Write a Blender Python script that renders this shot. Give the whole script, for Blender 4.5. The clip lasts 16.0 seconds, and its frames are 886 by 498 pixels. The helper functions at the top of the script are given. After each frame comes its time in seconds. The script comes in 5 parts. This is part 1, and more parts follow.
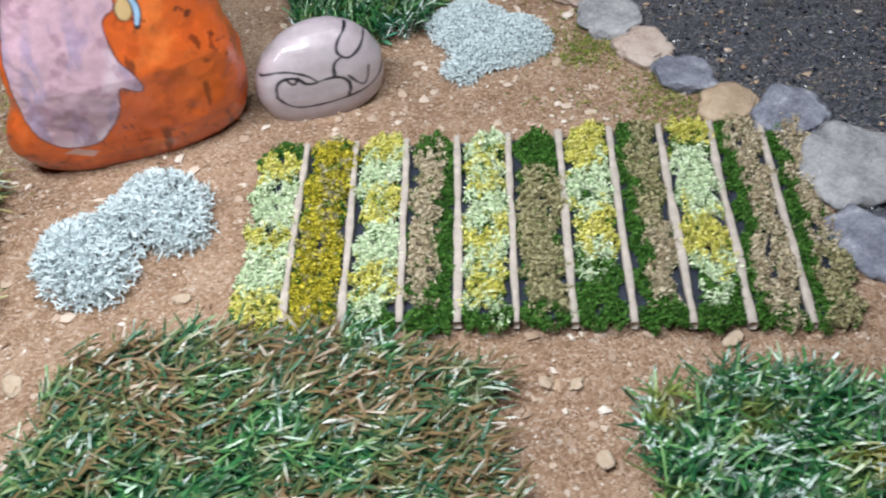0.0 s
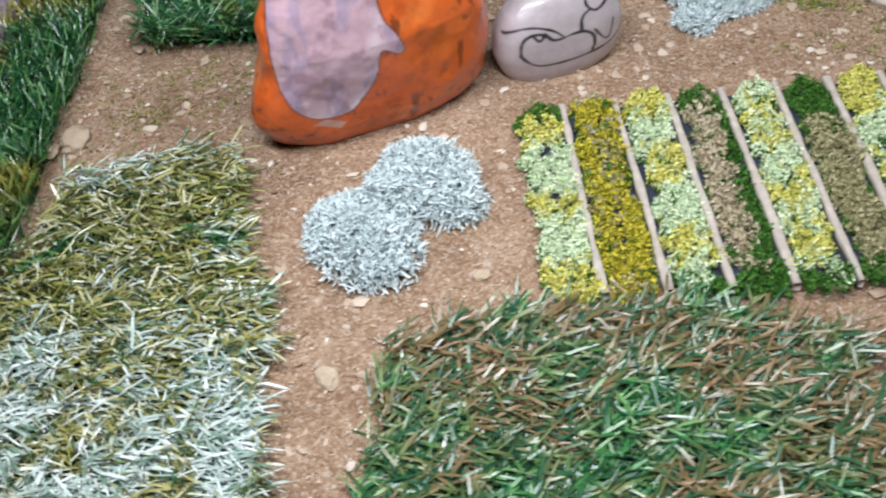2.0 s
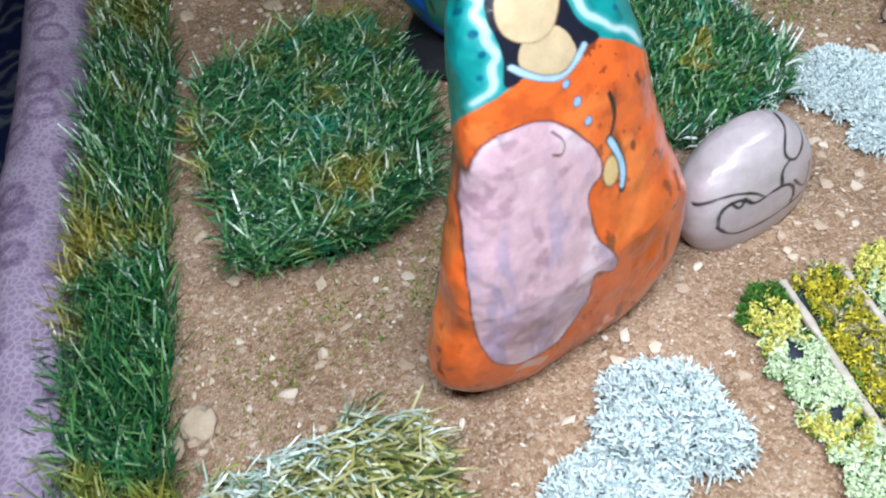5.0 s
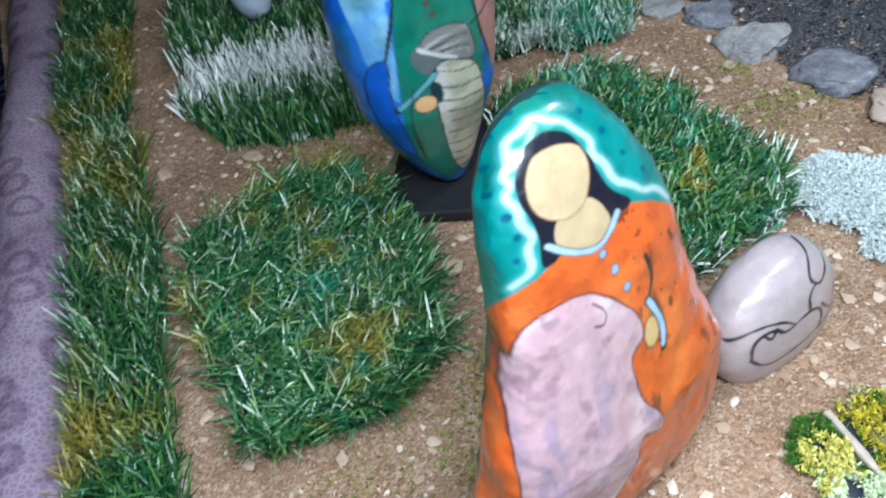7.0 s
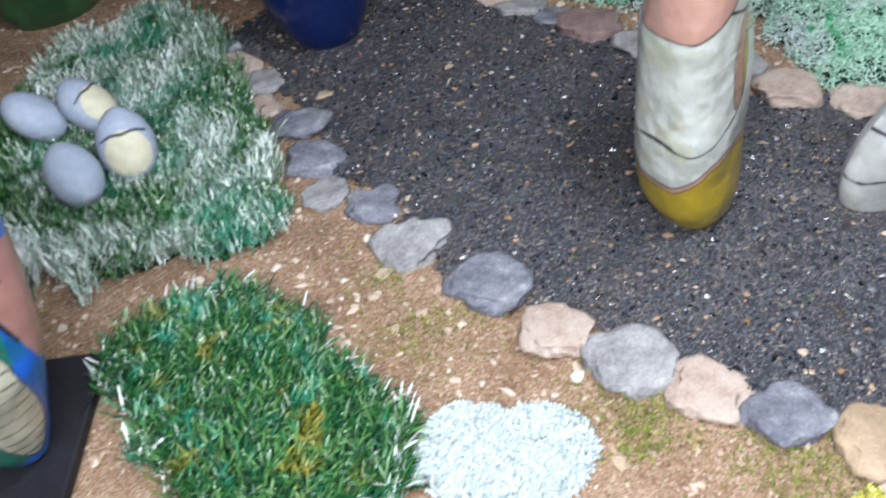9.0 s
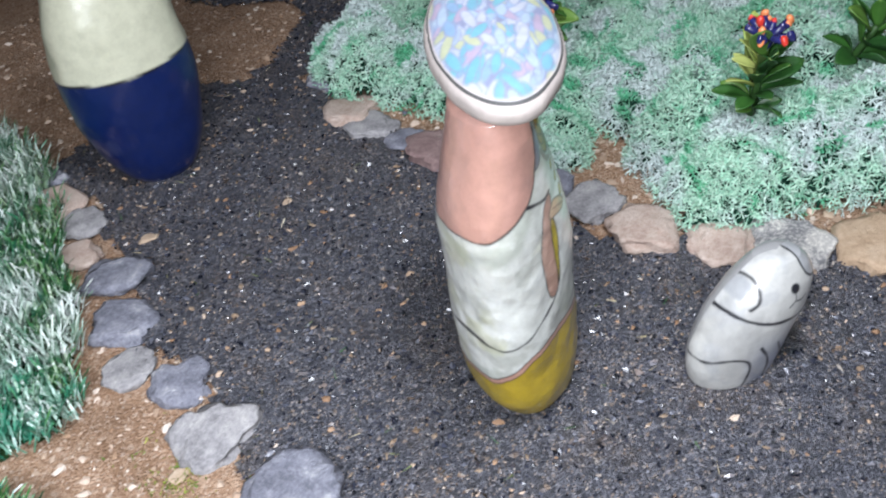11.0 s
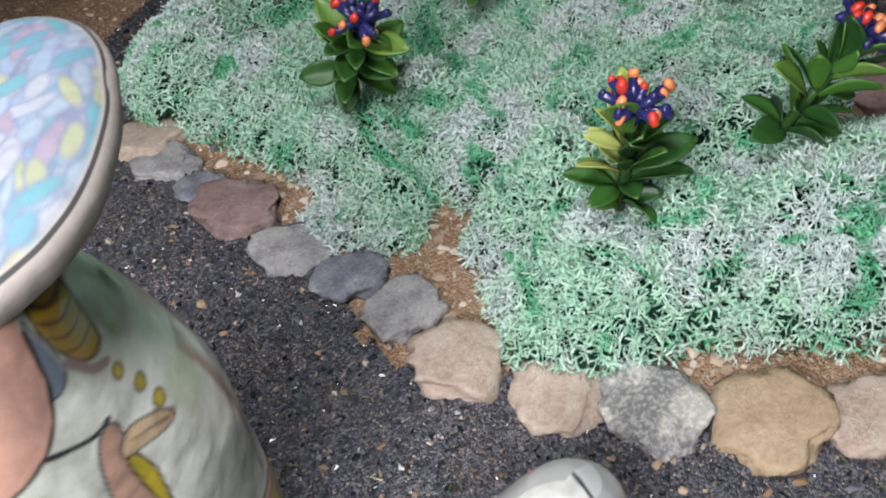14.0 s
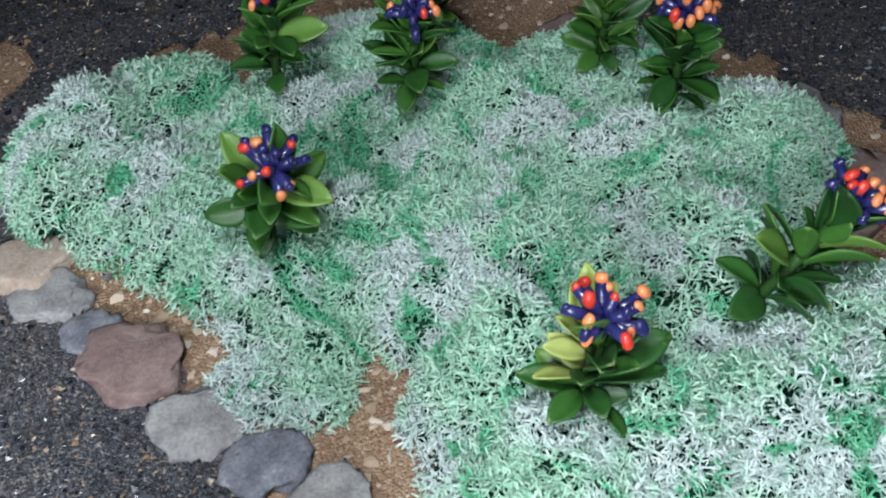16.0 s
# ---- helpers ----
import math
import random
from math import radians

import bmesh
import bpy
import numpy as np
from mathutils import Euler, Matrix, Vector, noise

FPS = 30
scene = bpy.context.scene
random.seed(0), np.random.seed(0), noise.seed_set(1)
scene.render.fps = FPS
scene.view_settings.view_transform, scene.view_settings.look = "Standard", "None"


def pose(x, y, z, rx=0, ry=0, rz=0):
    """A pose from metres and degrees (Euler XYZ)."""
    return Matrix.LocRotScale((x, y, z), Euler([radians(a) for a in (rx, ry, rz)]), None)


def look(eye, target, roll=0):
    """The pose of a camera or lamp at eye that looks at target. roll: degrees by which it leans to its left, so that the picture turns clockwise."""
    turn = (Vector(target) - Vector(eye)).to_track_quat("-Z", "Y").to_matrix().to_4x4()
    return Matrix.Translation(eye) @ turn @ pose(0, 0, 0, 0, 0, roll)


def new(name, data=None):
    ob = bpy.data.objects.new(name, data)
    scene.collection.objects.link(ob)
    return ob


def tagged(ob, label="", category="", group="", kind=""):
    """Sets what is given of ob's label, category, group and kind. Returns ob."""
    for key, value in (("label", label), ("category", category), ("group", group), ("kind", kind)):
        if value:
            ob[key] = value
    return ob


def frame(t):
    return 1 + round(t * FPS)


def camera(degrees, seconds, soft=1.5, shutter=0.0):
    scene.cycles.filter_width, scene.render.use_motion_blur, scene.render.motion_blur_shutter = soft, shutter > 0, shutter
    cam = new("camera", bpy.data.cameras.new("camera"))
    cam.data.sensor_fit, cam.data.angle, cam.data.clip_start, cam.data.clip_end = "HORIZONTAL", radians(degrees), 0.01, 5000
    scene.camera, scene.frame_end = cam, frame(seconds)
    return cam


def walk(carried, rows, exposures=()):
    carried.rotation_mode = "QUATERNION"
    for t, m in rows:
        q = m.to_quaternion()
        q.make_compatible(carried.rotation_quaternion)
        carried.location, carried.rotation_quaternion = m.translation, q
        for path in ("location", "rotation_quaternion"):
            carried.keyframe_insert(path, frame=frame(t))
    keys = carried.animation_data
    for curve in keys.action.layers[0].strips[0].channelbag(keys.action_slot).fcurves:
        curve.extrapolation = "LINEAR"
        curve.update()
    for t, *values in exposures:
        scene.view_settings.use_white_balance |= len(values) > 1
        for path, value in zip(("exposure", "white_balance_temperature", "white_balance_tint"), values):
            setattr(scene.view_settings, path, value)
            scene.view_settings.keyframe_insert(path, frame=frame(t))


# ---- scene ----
cam = camera(50.0, 16.0, 2.0, 0.4)
PATH = [
    (0, (0.029, 0.072, 0.284), (0.063, 1.466, -1.15), -2.6),
    (0.5, (-0.001, 0.073, 0.276), (0.035, 1.481, -1.144), -3.1),
    (1, (-0.03, 0.082, 0.274), (0.004, 1.468, -1.167), -3.7),
    (1.5, (-0.062, 0.092, 0.27), (-0.012, 1.459, -1.189), -4.1),
    (2, (-0.097, 0.099, 0.264), (-0.017, 1.46, -1.2), -4.1),
    (2.5, (-0.122, 0.107, 0.257), (-0.053, 1.468, -1.206), -5.0),
    (3, (-0.132, 0.123, 0.265), (-0.108, 1.453, -1.228), -6.4),
    (3.5, (-0.144, 0.154, 0.276), (-0.089, 1.533, -1.172), -5.5),
    (4, (-0.16, 0.186, 0.273), (-0.035, 1.559, -1.176), -6.4),
    (4.2, (-0.17, 0.198, 0.27), (0.001, 1.551, -1.193), -6.5),
    (6.3, (-0.181, 0.241, 0.273), (0.12, 1.699, -1.063), -11.6),
    (6.5, (-0.186, 0.245, 0.273), (0.14, 1.708, -1.051), -11.5),
    (7, (-0.183, 0.26, 0.282), (0.183, 1.714, -1.042), -12.0),
    (7.5, (-0.153, 0.274, 0.283), (0.288, 1.714, -1.033), -11.6),
    (8, (-0.114, 0.286, 0.282), (0.409, 1.709, -1.022), -10.6),
    (8.5, (-0.064, 0.292, 0.286), (0.483, 1.712, -1.012), -11.0),
    (9, (-0.027, 0.308, 0.289), (0.589, 1.701, -1.007), -10.0),
    (9.5, (0.005, 0.32, 0.292), (0.663, 1.702, -0.995), -9.8),
    (10, (0.029, 0.329, 0.297), (0.71, 1.713, -0.976), -9.8),
    (10.2, (0.036, 0.331, 0.298), (0.732, 1.718, -0.964), -9.7),
    (12.3, (0.142, 0.363, 0.281), (0.869, 1.741, -0.972), -9.6),
    (12.5, (0.154, 0.366, 0.274), (0.867, 1.752, -0.98), -9.7),
    (13, (0.178, 0.375, 0.255), (0.875, 1.774, -0.993), -9.0),
    (13.5, (0.202, 0.389, 0.246), (0.874, 1.78, -1.024), -8.0),
    (14, (0.226, 0.409, 0.248), (0.861, 1.774, -1.068), -7.5),
    (14.5, (0.246, 0.429, 0.253), (0.864, 1.77, -1.096), -7.4),
    (15, (0.257, 0.446, 0.254), (0.908, 1.773, -1.092), -6.5),
    (15.5, (0.265, 0.464, 0.261), (0.958, 1.753, -1.102), -5.4),
    (16, (0.27, 0.482, 0.267), (1.002, 1.731, -1.113), -4.5),
]
walk(cam, [(t, look(eye, target, roll)) for t, eye, target, roll in PATH],
     [(0, -0.35, 6500, 10), (1.5, -0.43, 6500, 10), (3.5, -0.42, 6450, 9), (4, -0.32, 6300, 8), (6.5, -0.13, 6050, 4), (7, -0.15, 6000, 4), (8, -0.33, 6050, 4), (8.5, 0.0, 6350, 10), (9, 0.37, 6400, 11), (10, 0.42, 6350, 13), (12.5, 0.76, 6650, 14), (13, 0.6, 6650, 14), (13.5, 0.6, 6700, 13), (14, 0.5, 7000, 13), (15, 0.56, 6850, 11), (16, 0.66, 6500, 7)])

# ---- light ----
world = bpy.data.worlds.new("night_room")
scene.world = world
world.use_nodes = True
world.node_tree.nodes["Background"].inputs[0].default_value = (0.5, 0.6, 0.8, 1)
world.node_tree.nodes["Background"].inputs[1].default_value = 0.004


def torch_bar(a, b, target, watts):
    """A narrow fixed bar, added to stand for the light carried above the camera on one stretch."""
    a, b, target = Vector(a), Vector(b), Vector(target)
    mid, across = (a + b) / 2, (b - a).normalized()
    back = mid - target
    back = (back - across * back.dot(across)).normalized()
    lamp = bpy.data.lights.new("torch_stand_in", "AREA")
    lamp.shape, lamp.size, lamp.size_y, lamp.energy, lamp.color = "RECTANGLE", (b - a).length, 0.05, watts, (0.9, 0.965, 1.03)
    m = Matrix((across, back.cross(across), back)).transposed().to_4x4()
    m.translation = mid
    new("torch_stand_in", lamp).matrix_world = m


# three added bars that stay put, in for one light that moves along
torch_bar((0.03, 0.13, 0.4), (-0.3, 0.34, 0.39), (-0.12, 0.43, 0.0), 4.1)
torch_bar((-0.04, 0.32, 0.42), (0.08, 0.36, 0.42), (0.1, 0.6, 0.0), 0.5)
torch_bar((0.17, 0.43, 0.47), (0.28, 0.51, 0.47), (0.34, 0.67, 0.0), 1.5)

# ---- materials ----


def material(name):
    m = bpy.data.materials.new(name)
    m.use_nodes = True
    t = m.node_tree
    return m, t, t.nodes, t.links, t.nodes["Principled BSDF"]


def noise_at(t, scale, detail=4, rough=0.6, coord="Object", distort=0.0):
    c = t.nodes.new("ShaderNodeTexCoord")
    n = t.nodes.new("ShaderNodeTexNoise")
    n.inputs["Scale"].default_value, n.inputs["Detail"].default_value = scale, detail
    n.inputs["Roughness"].default_value, n.inputs["Distortion"].default_value = rough, distort
    t.links.new(c.outputs[coord], n.inputs["Vector"])
    return n.outputs["Fac"]


def ramp(t, fac, stops, interp="LINEAR"):
    r = t.nodes.new("ShaderNodeValToRGB")
    r.color_ramp.interpolation = interp
    while len(r.color_ramp.elements) < len(stops):
        r.color_ramp.elements.new(0.5)
    for e, (p, c) in zip(r.color_ramp.elements, stops):
        e.position, e.color = p, (*c, 1)
    t.links.new(fac, r.inputs["Fac"])
    return r.outputs["Color"]


def mixed(t, fac, a, b, mode="MIX"):
    m = t.nodes.new("ShaderNodeMix")
    m.data_type, m.blend_type = "RGBA", mode
    for slot, v in ((0, fac), (6, a), (7, b)):
        if isinstance(v, (int, float)):
            m.inputs[slot].default_value = v
        elif isinstance(v, tuple):
            m.inputs[slot].default_value = (*v, 1)
        else:
            t.links.new(v, m.inputs[slot])
    return m.outputs[2]


def bumped(t, bsdf, height, strength, distance):
    b = t.nodes.new("ShaderNodeBump")
    b.inputs["Strength"].default_value, b.inputs["Distance"].default_value = strength, distance
    t.links.new(height, b.inputs["Height"])
    t.links.new(b.outputs["Normal"], bsdf.inputs["Normal"])


def island(t):
    return t.nodes.new("ShaderNodeNewGeometry").outputs["Random Per Island"]


def object_random(t):
    return t.nodes.new("ShaderNodeObjectInfo").outputs["Random"]


def grainy(name, stops, scale, fine, rough=0.9, bump=0.5, distance=0.001, spec=0.3, by=None):
    """A rough mineral or painted surface: colours from broad stains and fine grain, with relief."""
    m, t, n, l, p = material(name)
    broad, small = noise_at(t, scale, 5), noise_at(t, fine, 6, 0.7)
    colour = mixed(t, 0.45, ramp(t, broad, stops), ramp(t, small, stops))
    if by:
        colour = mixed(t, 0.75, colour, ramp(t, object_random(t), by, "CONSTANT"), "MULTIPLY")
    l.new(colour, p.inputs["Base Color"])
    p.inputs["Roughness"].default_value, p.inputs["Specular IOR Level"].default_value = rough, spec
    bumped(t, p, small, bump, distance)
    return m


def sandy(name, base, grains, scale, share, rough, bump, spec):
    """Loose sand or gravel: packed grains, each of its own colour, over broad stains."""
    m, t, n, l, p = material(name)
    c = n.new("ShaderNodeTexCoord")
    colours, heights = [], []
    for k, size in enumerate((scale, scale * 0.45)):
        v = n.new("ShaderNodeTexVoronoi")
        v.inputs["Scale"].default_value = size
        l.new(c.outputs["Object"], v.inputs["Vector"])
        sep = n.new("ShaderNodeSeparateColor")
        l.new(v.outputs["Color"], sep.inputs[0])
        colours.append(ramp(t, sep.outputs[0], grains))
        heights.append(v.outputs["Distance"])
    stain = ramp(t, noise_at(t, 24, 5, 0.65), base)
    few = ramp(t, noise_at(t, 160, 3), [(0.5, (0, 0, 0)), (0.62, (1, 1, 1))])
    colour = mixed(t, share, stain, mixed(t, few, colours[0], colours[1]))
    l.new(colour, p.inputs["Base Color"])
    p.inputs["Roughness"].default_value, p.inputs["Specular IOR Level"].default_value = rough, spec
    bumped(t, p, heights[0], bump, -0.0012)
    return m


def leafy(name, stops, paint=None, rough=0.3, sheen=0.6):
    """Thin blades or sprigs: a colour for each, and splashes of paint by place."""
    m, t, n, l, p = material(name)
    colour = ramp(t, island(t), stops)
    for k, layer in enumerate(paint or ()):
        fac = ramp(t, noise_at(t, layer[1], 3, 0.6, distort=0.4 + k), [(layer[2], (0, 0, 0)), (layer[3], (1, 1, 1))])
        colour = mixed(t, fac, colour, ramp(t, island(t), layer[0]))
    l.new(colour, p.inputs["Base Color"])
    p.inputs["Roughness"].default_value, p.inputs["Specular IOR Level"].default_value = rough, sheen
    return m


def plain(name, colour, rough=0.5, spec=0.5, vary=0.25, scale=200.0, bump=0.2, coat=0.0):
    m, t, n, l, p = material(name)
    f = noise_at(t, scale, 4)
    dark = tuple(c * (1 - vary) for c in colour)
    lite = tuple(min(1, c * (1 + vary)) for c in colour)
    l.new(ramp(t, f, [(0.3, dark), (0.7, lite)]), p.inputs["Base Color"])
    p.inputs["Roughness"].default_value, p.inputs["Specular IOR Level"].default_value = rough, spec
    p.inputs["Coat Weight"].default_value, p.inputs["Coat Roughness"].default_value = coat, 0.08
    bumped(t, p, f, bump, 0.0006)
    return m


def leaf_material(name, stops, rim):
    """Moulded leaf: each a green of its own, mottled, with paler worn spots."""
    m, t, n, l, p = material(name)
    colour = mixed(t, 0.35, ramp(t, object_random(t), stops), ramp(t, noise_at(t, 140, 4), stops))
    worn = ramp(t, noise_at(t, 90, 5, 0.7), [(0.58, (0, 0, 0)), (0.72, (1, 1, 1))])
    l.new(mixed(t, worn, colour, rim), p.inputs["Base Color"])
    p.inputs["Roughness"].default_value, p.inputs["Coat Weight"].default_value, p.inputs["Coat Roughness"].default_value = 0.5, 0.1, 0.25
    bumped(t, p, noise_at(t, 220, 3), 0.25, 0.0006)
    return m


SOIL = sandy("sandy_soil", [(0.3, (0.17, 0.095, 0.055)), (0.5, (0.33, 0.2, 0.125)), (0.7, (0.47, 0.32, 0.22))],
             [(0.0, (0.13, 0.07, 0.04)), (0.4, (0.3, 0.19, 0.125)), (0.75, (0.44, 0.31, 0.22)), (0.93, (0.56, 0.44, 0.35)), (1.0, (0.7, 0.61, 0.53))], 1000, 0.5, 0.95, 0.8, 0.15)
ROAD = sandy("black_sand", [(0.35, (0.02, 0.021, 0.029)), (0.5, (0.045, 0.047, 0.058)), (0.6, (0.1, 0.075, 0.055)), (0.72, (0.2, 0.14, 0.095))],
             [(0.0, (0.01, 0.0105, 0.014)), (0.35, (0.028, 0.03, 0.041)), (0.7, (0.082, 0.085, 0.107)), (0.92, (0.19, 0.188, 0.21)), (0.97, (0.24, 0.17, 0.12)), (1.0, (0.46, 0.41, 0.37))], 1250, 0.85, 0.5, 0.75, 0.55)


def grit_material(name, stops, rough, spec):
    m, t, n, l, p = material(name)
    l.new(mixed(t, 0.3, ramp(t, island(t), stops), ramp(t, noise_at(t, 900, 3), stops)), p.inputs["Base Color"])
    p.inputs["Roughness"].default_value, p.inputs["Specular IOR Level"].default_value = rough, spec
    return m


GRIT = grit_material("soil_grit", [(0.0, (0.14, 0.075, 0.04)), (0.4, (0.3, 0.18, 0.11)), (0.7, (0.45, 0.32, 0.22)), (0.88, (0.6, 0.47, 0.37)), (1.0, (0.74, 0.66, 0.58))], 0.9, 0.2)
CHIP = grit_material("pale_chips", [(0.0, (0.28, 0.18, 0.115)), (0.35, (0.44, 0.32, 0.235)), (0.7, (0.6, 0.48, 0.39)), (1.0, (0.76, 0.69, 0.62))], 0.9, 0.2)
STONE = {
    "blue": grainy("blue_grey_stone", [(0.34, (0.08, 0.084, 0.105)), (0.5, (0.2, 0.204, 0.25)), (0.62, (0.3, 0.305, 0.35)), (0.72, (0.6, 0.6, 0.62))], 110, 620, 0.9, 0.55, 0.0022),
    "grey": grainy("grey_stone", [(0.34, (0.14, 0.135, 0.145)), (0.5, (0.32, 0.31, 0.32)), (0.62, (0.43, 0.415, 0.415)), (0.74, (0.6, 0.58, 0.56))], 110, 620, 0.9, 0.55, 0.0022),
    "pink": grainy("pink_stone", [(0.32, (0.32, 0.21, 0.17)), (0.5, (0.5, 0.39, 0.33)), (0.62, (0.57, 0.47, 0.41)), (0.74, (0.67, 0.58, 0.52))], 110, 620, 0.92, 0.55, 0.0022),
    "tan": grainy("tan_stone", [(0.32, (0.32, 0.22, 0.14)), (0.55, (0.48, 0.35, 0.24)), (0.75, (0.58, 0.45, 0.34))], 85, 420, 0.92, 0.55, 0.0022),
    "plum": grainy("plum_stone", [(0.32, (0.16, 0.1, 0.1)), (0.55, (0.29, 0.2, 0.19)), (0.72, (0.42, 0.33, 0.31))], 85, 420, 0.92, 0.55, 0.0022),
    "white": grainy("white_crusted_stone", [(0.45, (0.2, 0.2, 0.21)), (0.51, (0.33, 0.32, 0.32)), (0.56, (0.7, 0.67, 0.62))], 45, 500, 0.92, 0.8, 0.001),
    "chip": grainy("pale_chip", [(0.3, (0.36, 0.25, 0.17)), (0.6, (0.5, 0.39, 0.29)), (0.8, (0.62, 0.53, 0.44))], 90, 900, 0.9, 0.5, 0.0006),
    "slate": grainy("black_slate", [(0.3, (0.008, 0.008, 0.011)), (0.7, (0.022, 0.022, 0.027))], 40, 500, 0.6, 0.5, 0.0006),
}

BLACK_GRIT = leafy("black_grit", [(0.0, (0.006, 0.007, 0.011)), (0.35, (0.017, 0.019, 0.03)), (0.68, (0.05, 0.054, 0.076)), (0.87, (0.19, 0.195, 0.23)), (0.93, (0.22, 0.15, 0.1)), (0.985, (0.3, 0.23, 0.17)), (1.0, (0.42, 0.38, 0.34))],
                   [([(0.0, (0.06, 0.045, 0.035)), (0.5, (0.16, 0.11, 0.075)), (1.0, (0.34, 0.24, 0.16))], 34, 0.57, 0.68)], rough=0.27, sheen=0.7)
STRAW = leafy("straw", [(0.0, (0.03, 0.12, 0.04)), (0.4, (0.14, 0.17, 0.06)), (0.6, (0.34, 0.28, 0.16)), (1.0, (0.62, 0.56, 0.42))], rough=0.6, sheen=0.3)
DUST = leafy("green_dust", [(0.0, (0.08, 0.14, 0.03)), (0.5, (0.19, 0.22, 0.045)), (1.0, (0.36, 0.34, 0.1))], rough=0.9, sheen=0.1)
G_DARK = [(0.0, (0.006, 0.045, 0.018)), (0.35, (0.012, 0.085, 0.028)), (0.6, (0.035, 0.155, 0.04)), (0.85, (0.1, 0.23, 0.06)), (1.0, (0.24, 0.37, 0.22))]
G_MID = [(0.0, (0.006, 0.045, 0.02)), (0.35, (0.014, 0.1, 0.036)), (0.65, (0.055, 0.21, 0.06)), (0.86, (0.15, 0.31, 0.1)), (0.95, (0.24, 0.36, 0.2)), (1.0, (0.5, 0.6, 0.5))]
G_BROWN = [(0.0, (0.016, 0.08, 0.04)), (0.2, (0.04, 0.13, 0.055)), (0.34, (0.1, 0.115, 0.04)), (0.55, (0.17, 0.115, 0.05)), (0.85, (0.23, 0.145, 0.07)), (0.98, (0.29, 0.2, 0.12)), (1.0, (0.46, 0.45, 0.4))]
G_OLIVE = [(0.0, (0.02, 0.075, 0.025)), (0.2, (0.11, 0.13, 0.035)), (0.5, (0.29, 0.27, 0.07)), (0.75, (0.42, 0.39, 0.16)), (0.9, (0.56, 0.55, 0.38)), (1.0, (0.72, 0.73, 0.65))]
C_WHITE = [(0.0, (0.1, 0.2, 0.12)), (0.25, (0.36, 0.46, 0.4)), (0.6, (0.58, 0.66, 0.62)), (1.0, (0.84, 0.88, 0.87))]
C_SNOW = [(0.0, (0.45, 0.54, 0.5)), (0.4, (0.68, 0.74, 0.72)), (1.0, (0.88, 0.9, 0.9))]
C_OCHRE = [(0.0, (0.1, 0.12, 0.015)), (0.5, (0.24, 0.21, 0.03)), (1.0, (0.38, 0.31, 0.06))]
C_TEAL = [(0.0, (0.01, 0.13, 0.08)), (1.0, (0.06, 0.33, 0.2))]
TURF = {
    "brown": leafy("turf_brown", G_BROWN, [(G_MID, 26, 0.51, 0.63)]),
    "yellow_green": leafy("turf_yellow_green", G_MID, [(C_OCHRE, 24, 0.53, 0.66), (C_WHITE, 80, 0.58, 0.64)]),
    "olive": leafy("turf_olive", G_OLIVE, [(G_DARK, 40, 0.62, 0.7), (C_WHITE, 70, 0.66, 0.72)]),
    "snowy_olive": leafy("turf_snowy_olive", C_WHITE, [(G_OLIVE, 60, 0.5, 0.56)]),
    "green": leafy("turf_green", G_MID, [(C_OCHRE, 30, 0.5, 0.68), (C_TEAL, 28, 0.58, 0.68)]),
    "border": leafy("turf_border", G_DARK, [(C_OCHRE, 16, 0.5, 0.64)]),
    "white_tip": leafy("turf_white_tip", G_DARK, [(C_WHITE, 60, 0.63, 0.7)]),
    "mottled": leafy("turf_mottled", G_DARK, [(C_OCHRE, 44, 0.57, 0.66), (C_TEAL, 36, 0.54, 0.64), (C_WHITE, 95, 0.64, 0.7)], sheen=0.4),
    "snowy": leafy("turf_snowy", C_SNOW, [(G_DARK, 60, 0.68, 0.72)]),
    "teal_white": leafy("turf_teal_white", G_DARK, [(C_TEAL, 20, 0.46, 0.58), (C_WHITE, 19, 0.44, 0.6), (C_WHITE, 60, 0.57, 0.64)]),
}
BACKING = plain("turf_backing", (0.018, 0.045, 0.016), 0.9, 0.1, 0.5, 300)
MOSS_GREEN = leafy("dyed_moss", [(0.0, (0.29, 0.54, 0.4)), (0.5, (0.42, 0.65, 0.51)), (1.0, (0.54, 0.73, 0.6))],
                   [([(0.0, (0.5, 0.6, 0.58)), (1.0, (0.68, 0.76, 0.75))], 24, 0.47, 0.58), ([(0.0, (0.06, 0.36, 0.19)), (1.0, (0.22, 0.55, 0.35))], 34, 0.54, 0.62)], rough=0.9, sheen=0.15)
MOSS_PALE = leafy("pale_moss", [(0.0, (0.56, 0.64, 0.65)), (0.5, (0.62, 0.69, 0.7)), (1.0, (0.68, 0.74, 0.75))], rough=0.9, sheen=0.15)
# core coloured near black: the shade in the gaps between sprigs is painted in
MOSS_SHADE_CORE = plain("moss_shade_core", (0.014, 0.045, 0.03), 1.0, 0.0, 0.5, 150)
PALE_CORE = plain("pale_moss_core", (0.36, 0.41, 0.41), 1.0, 0.0, 0.4, 150)
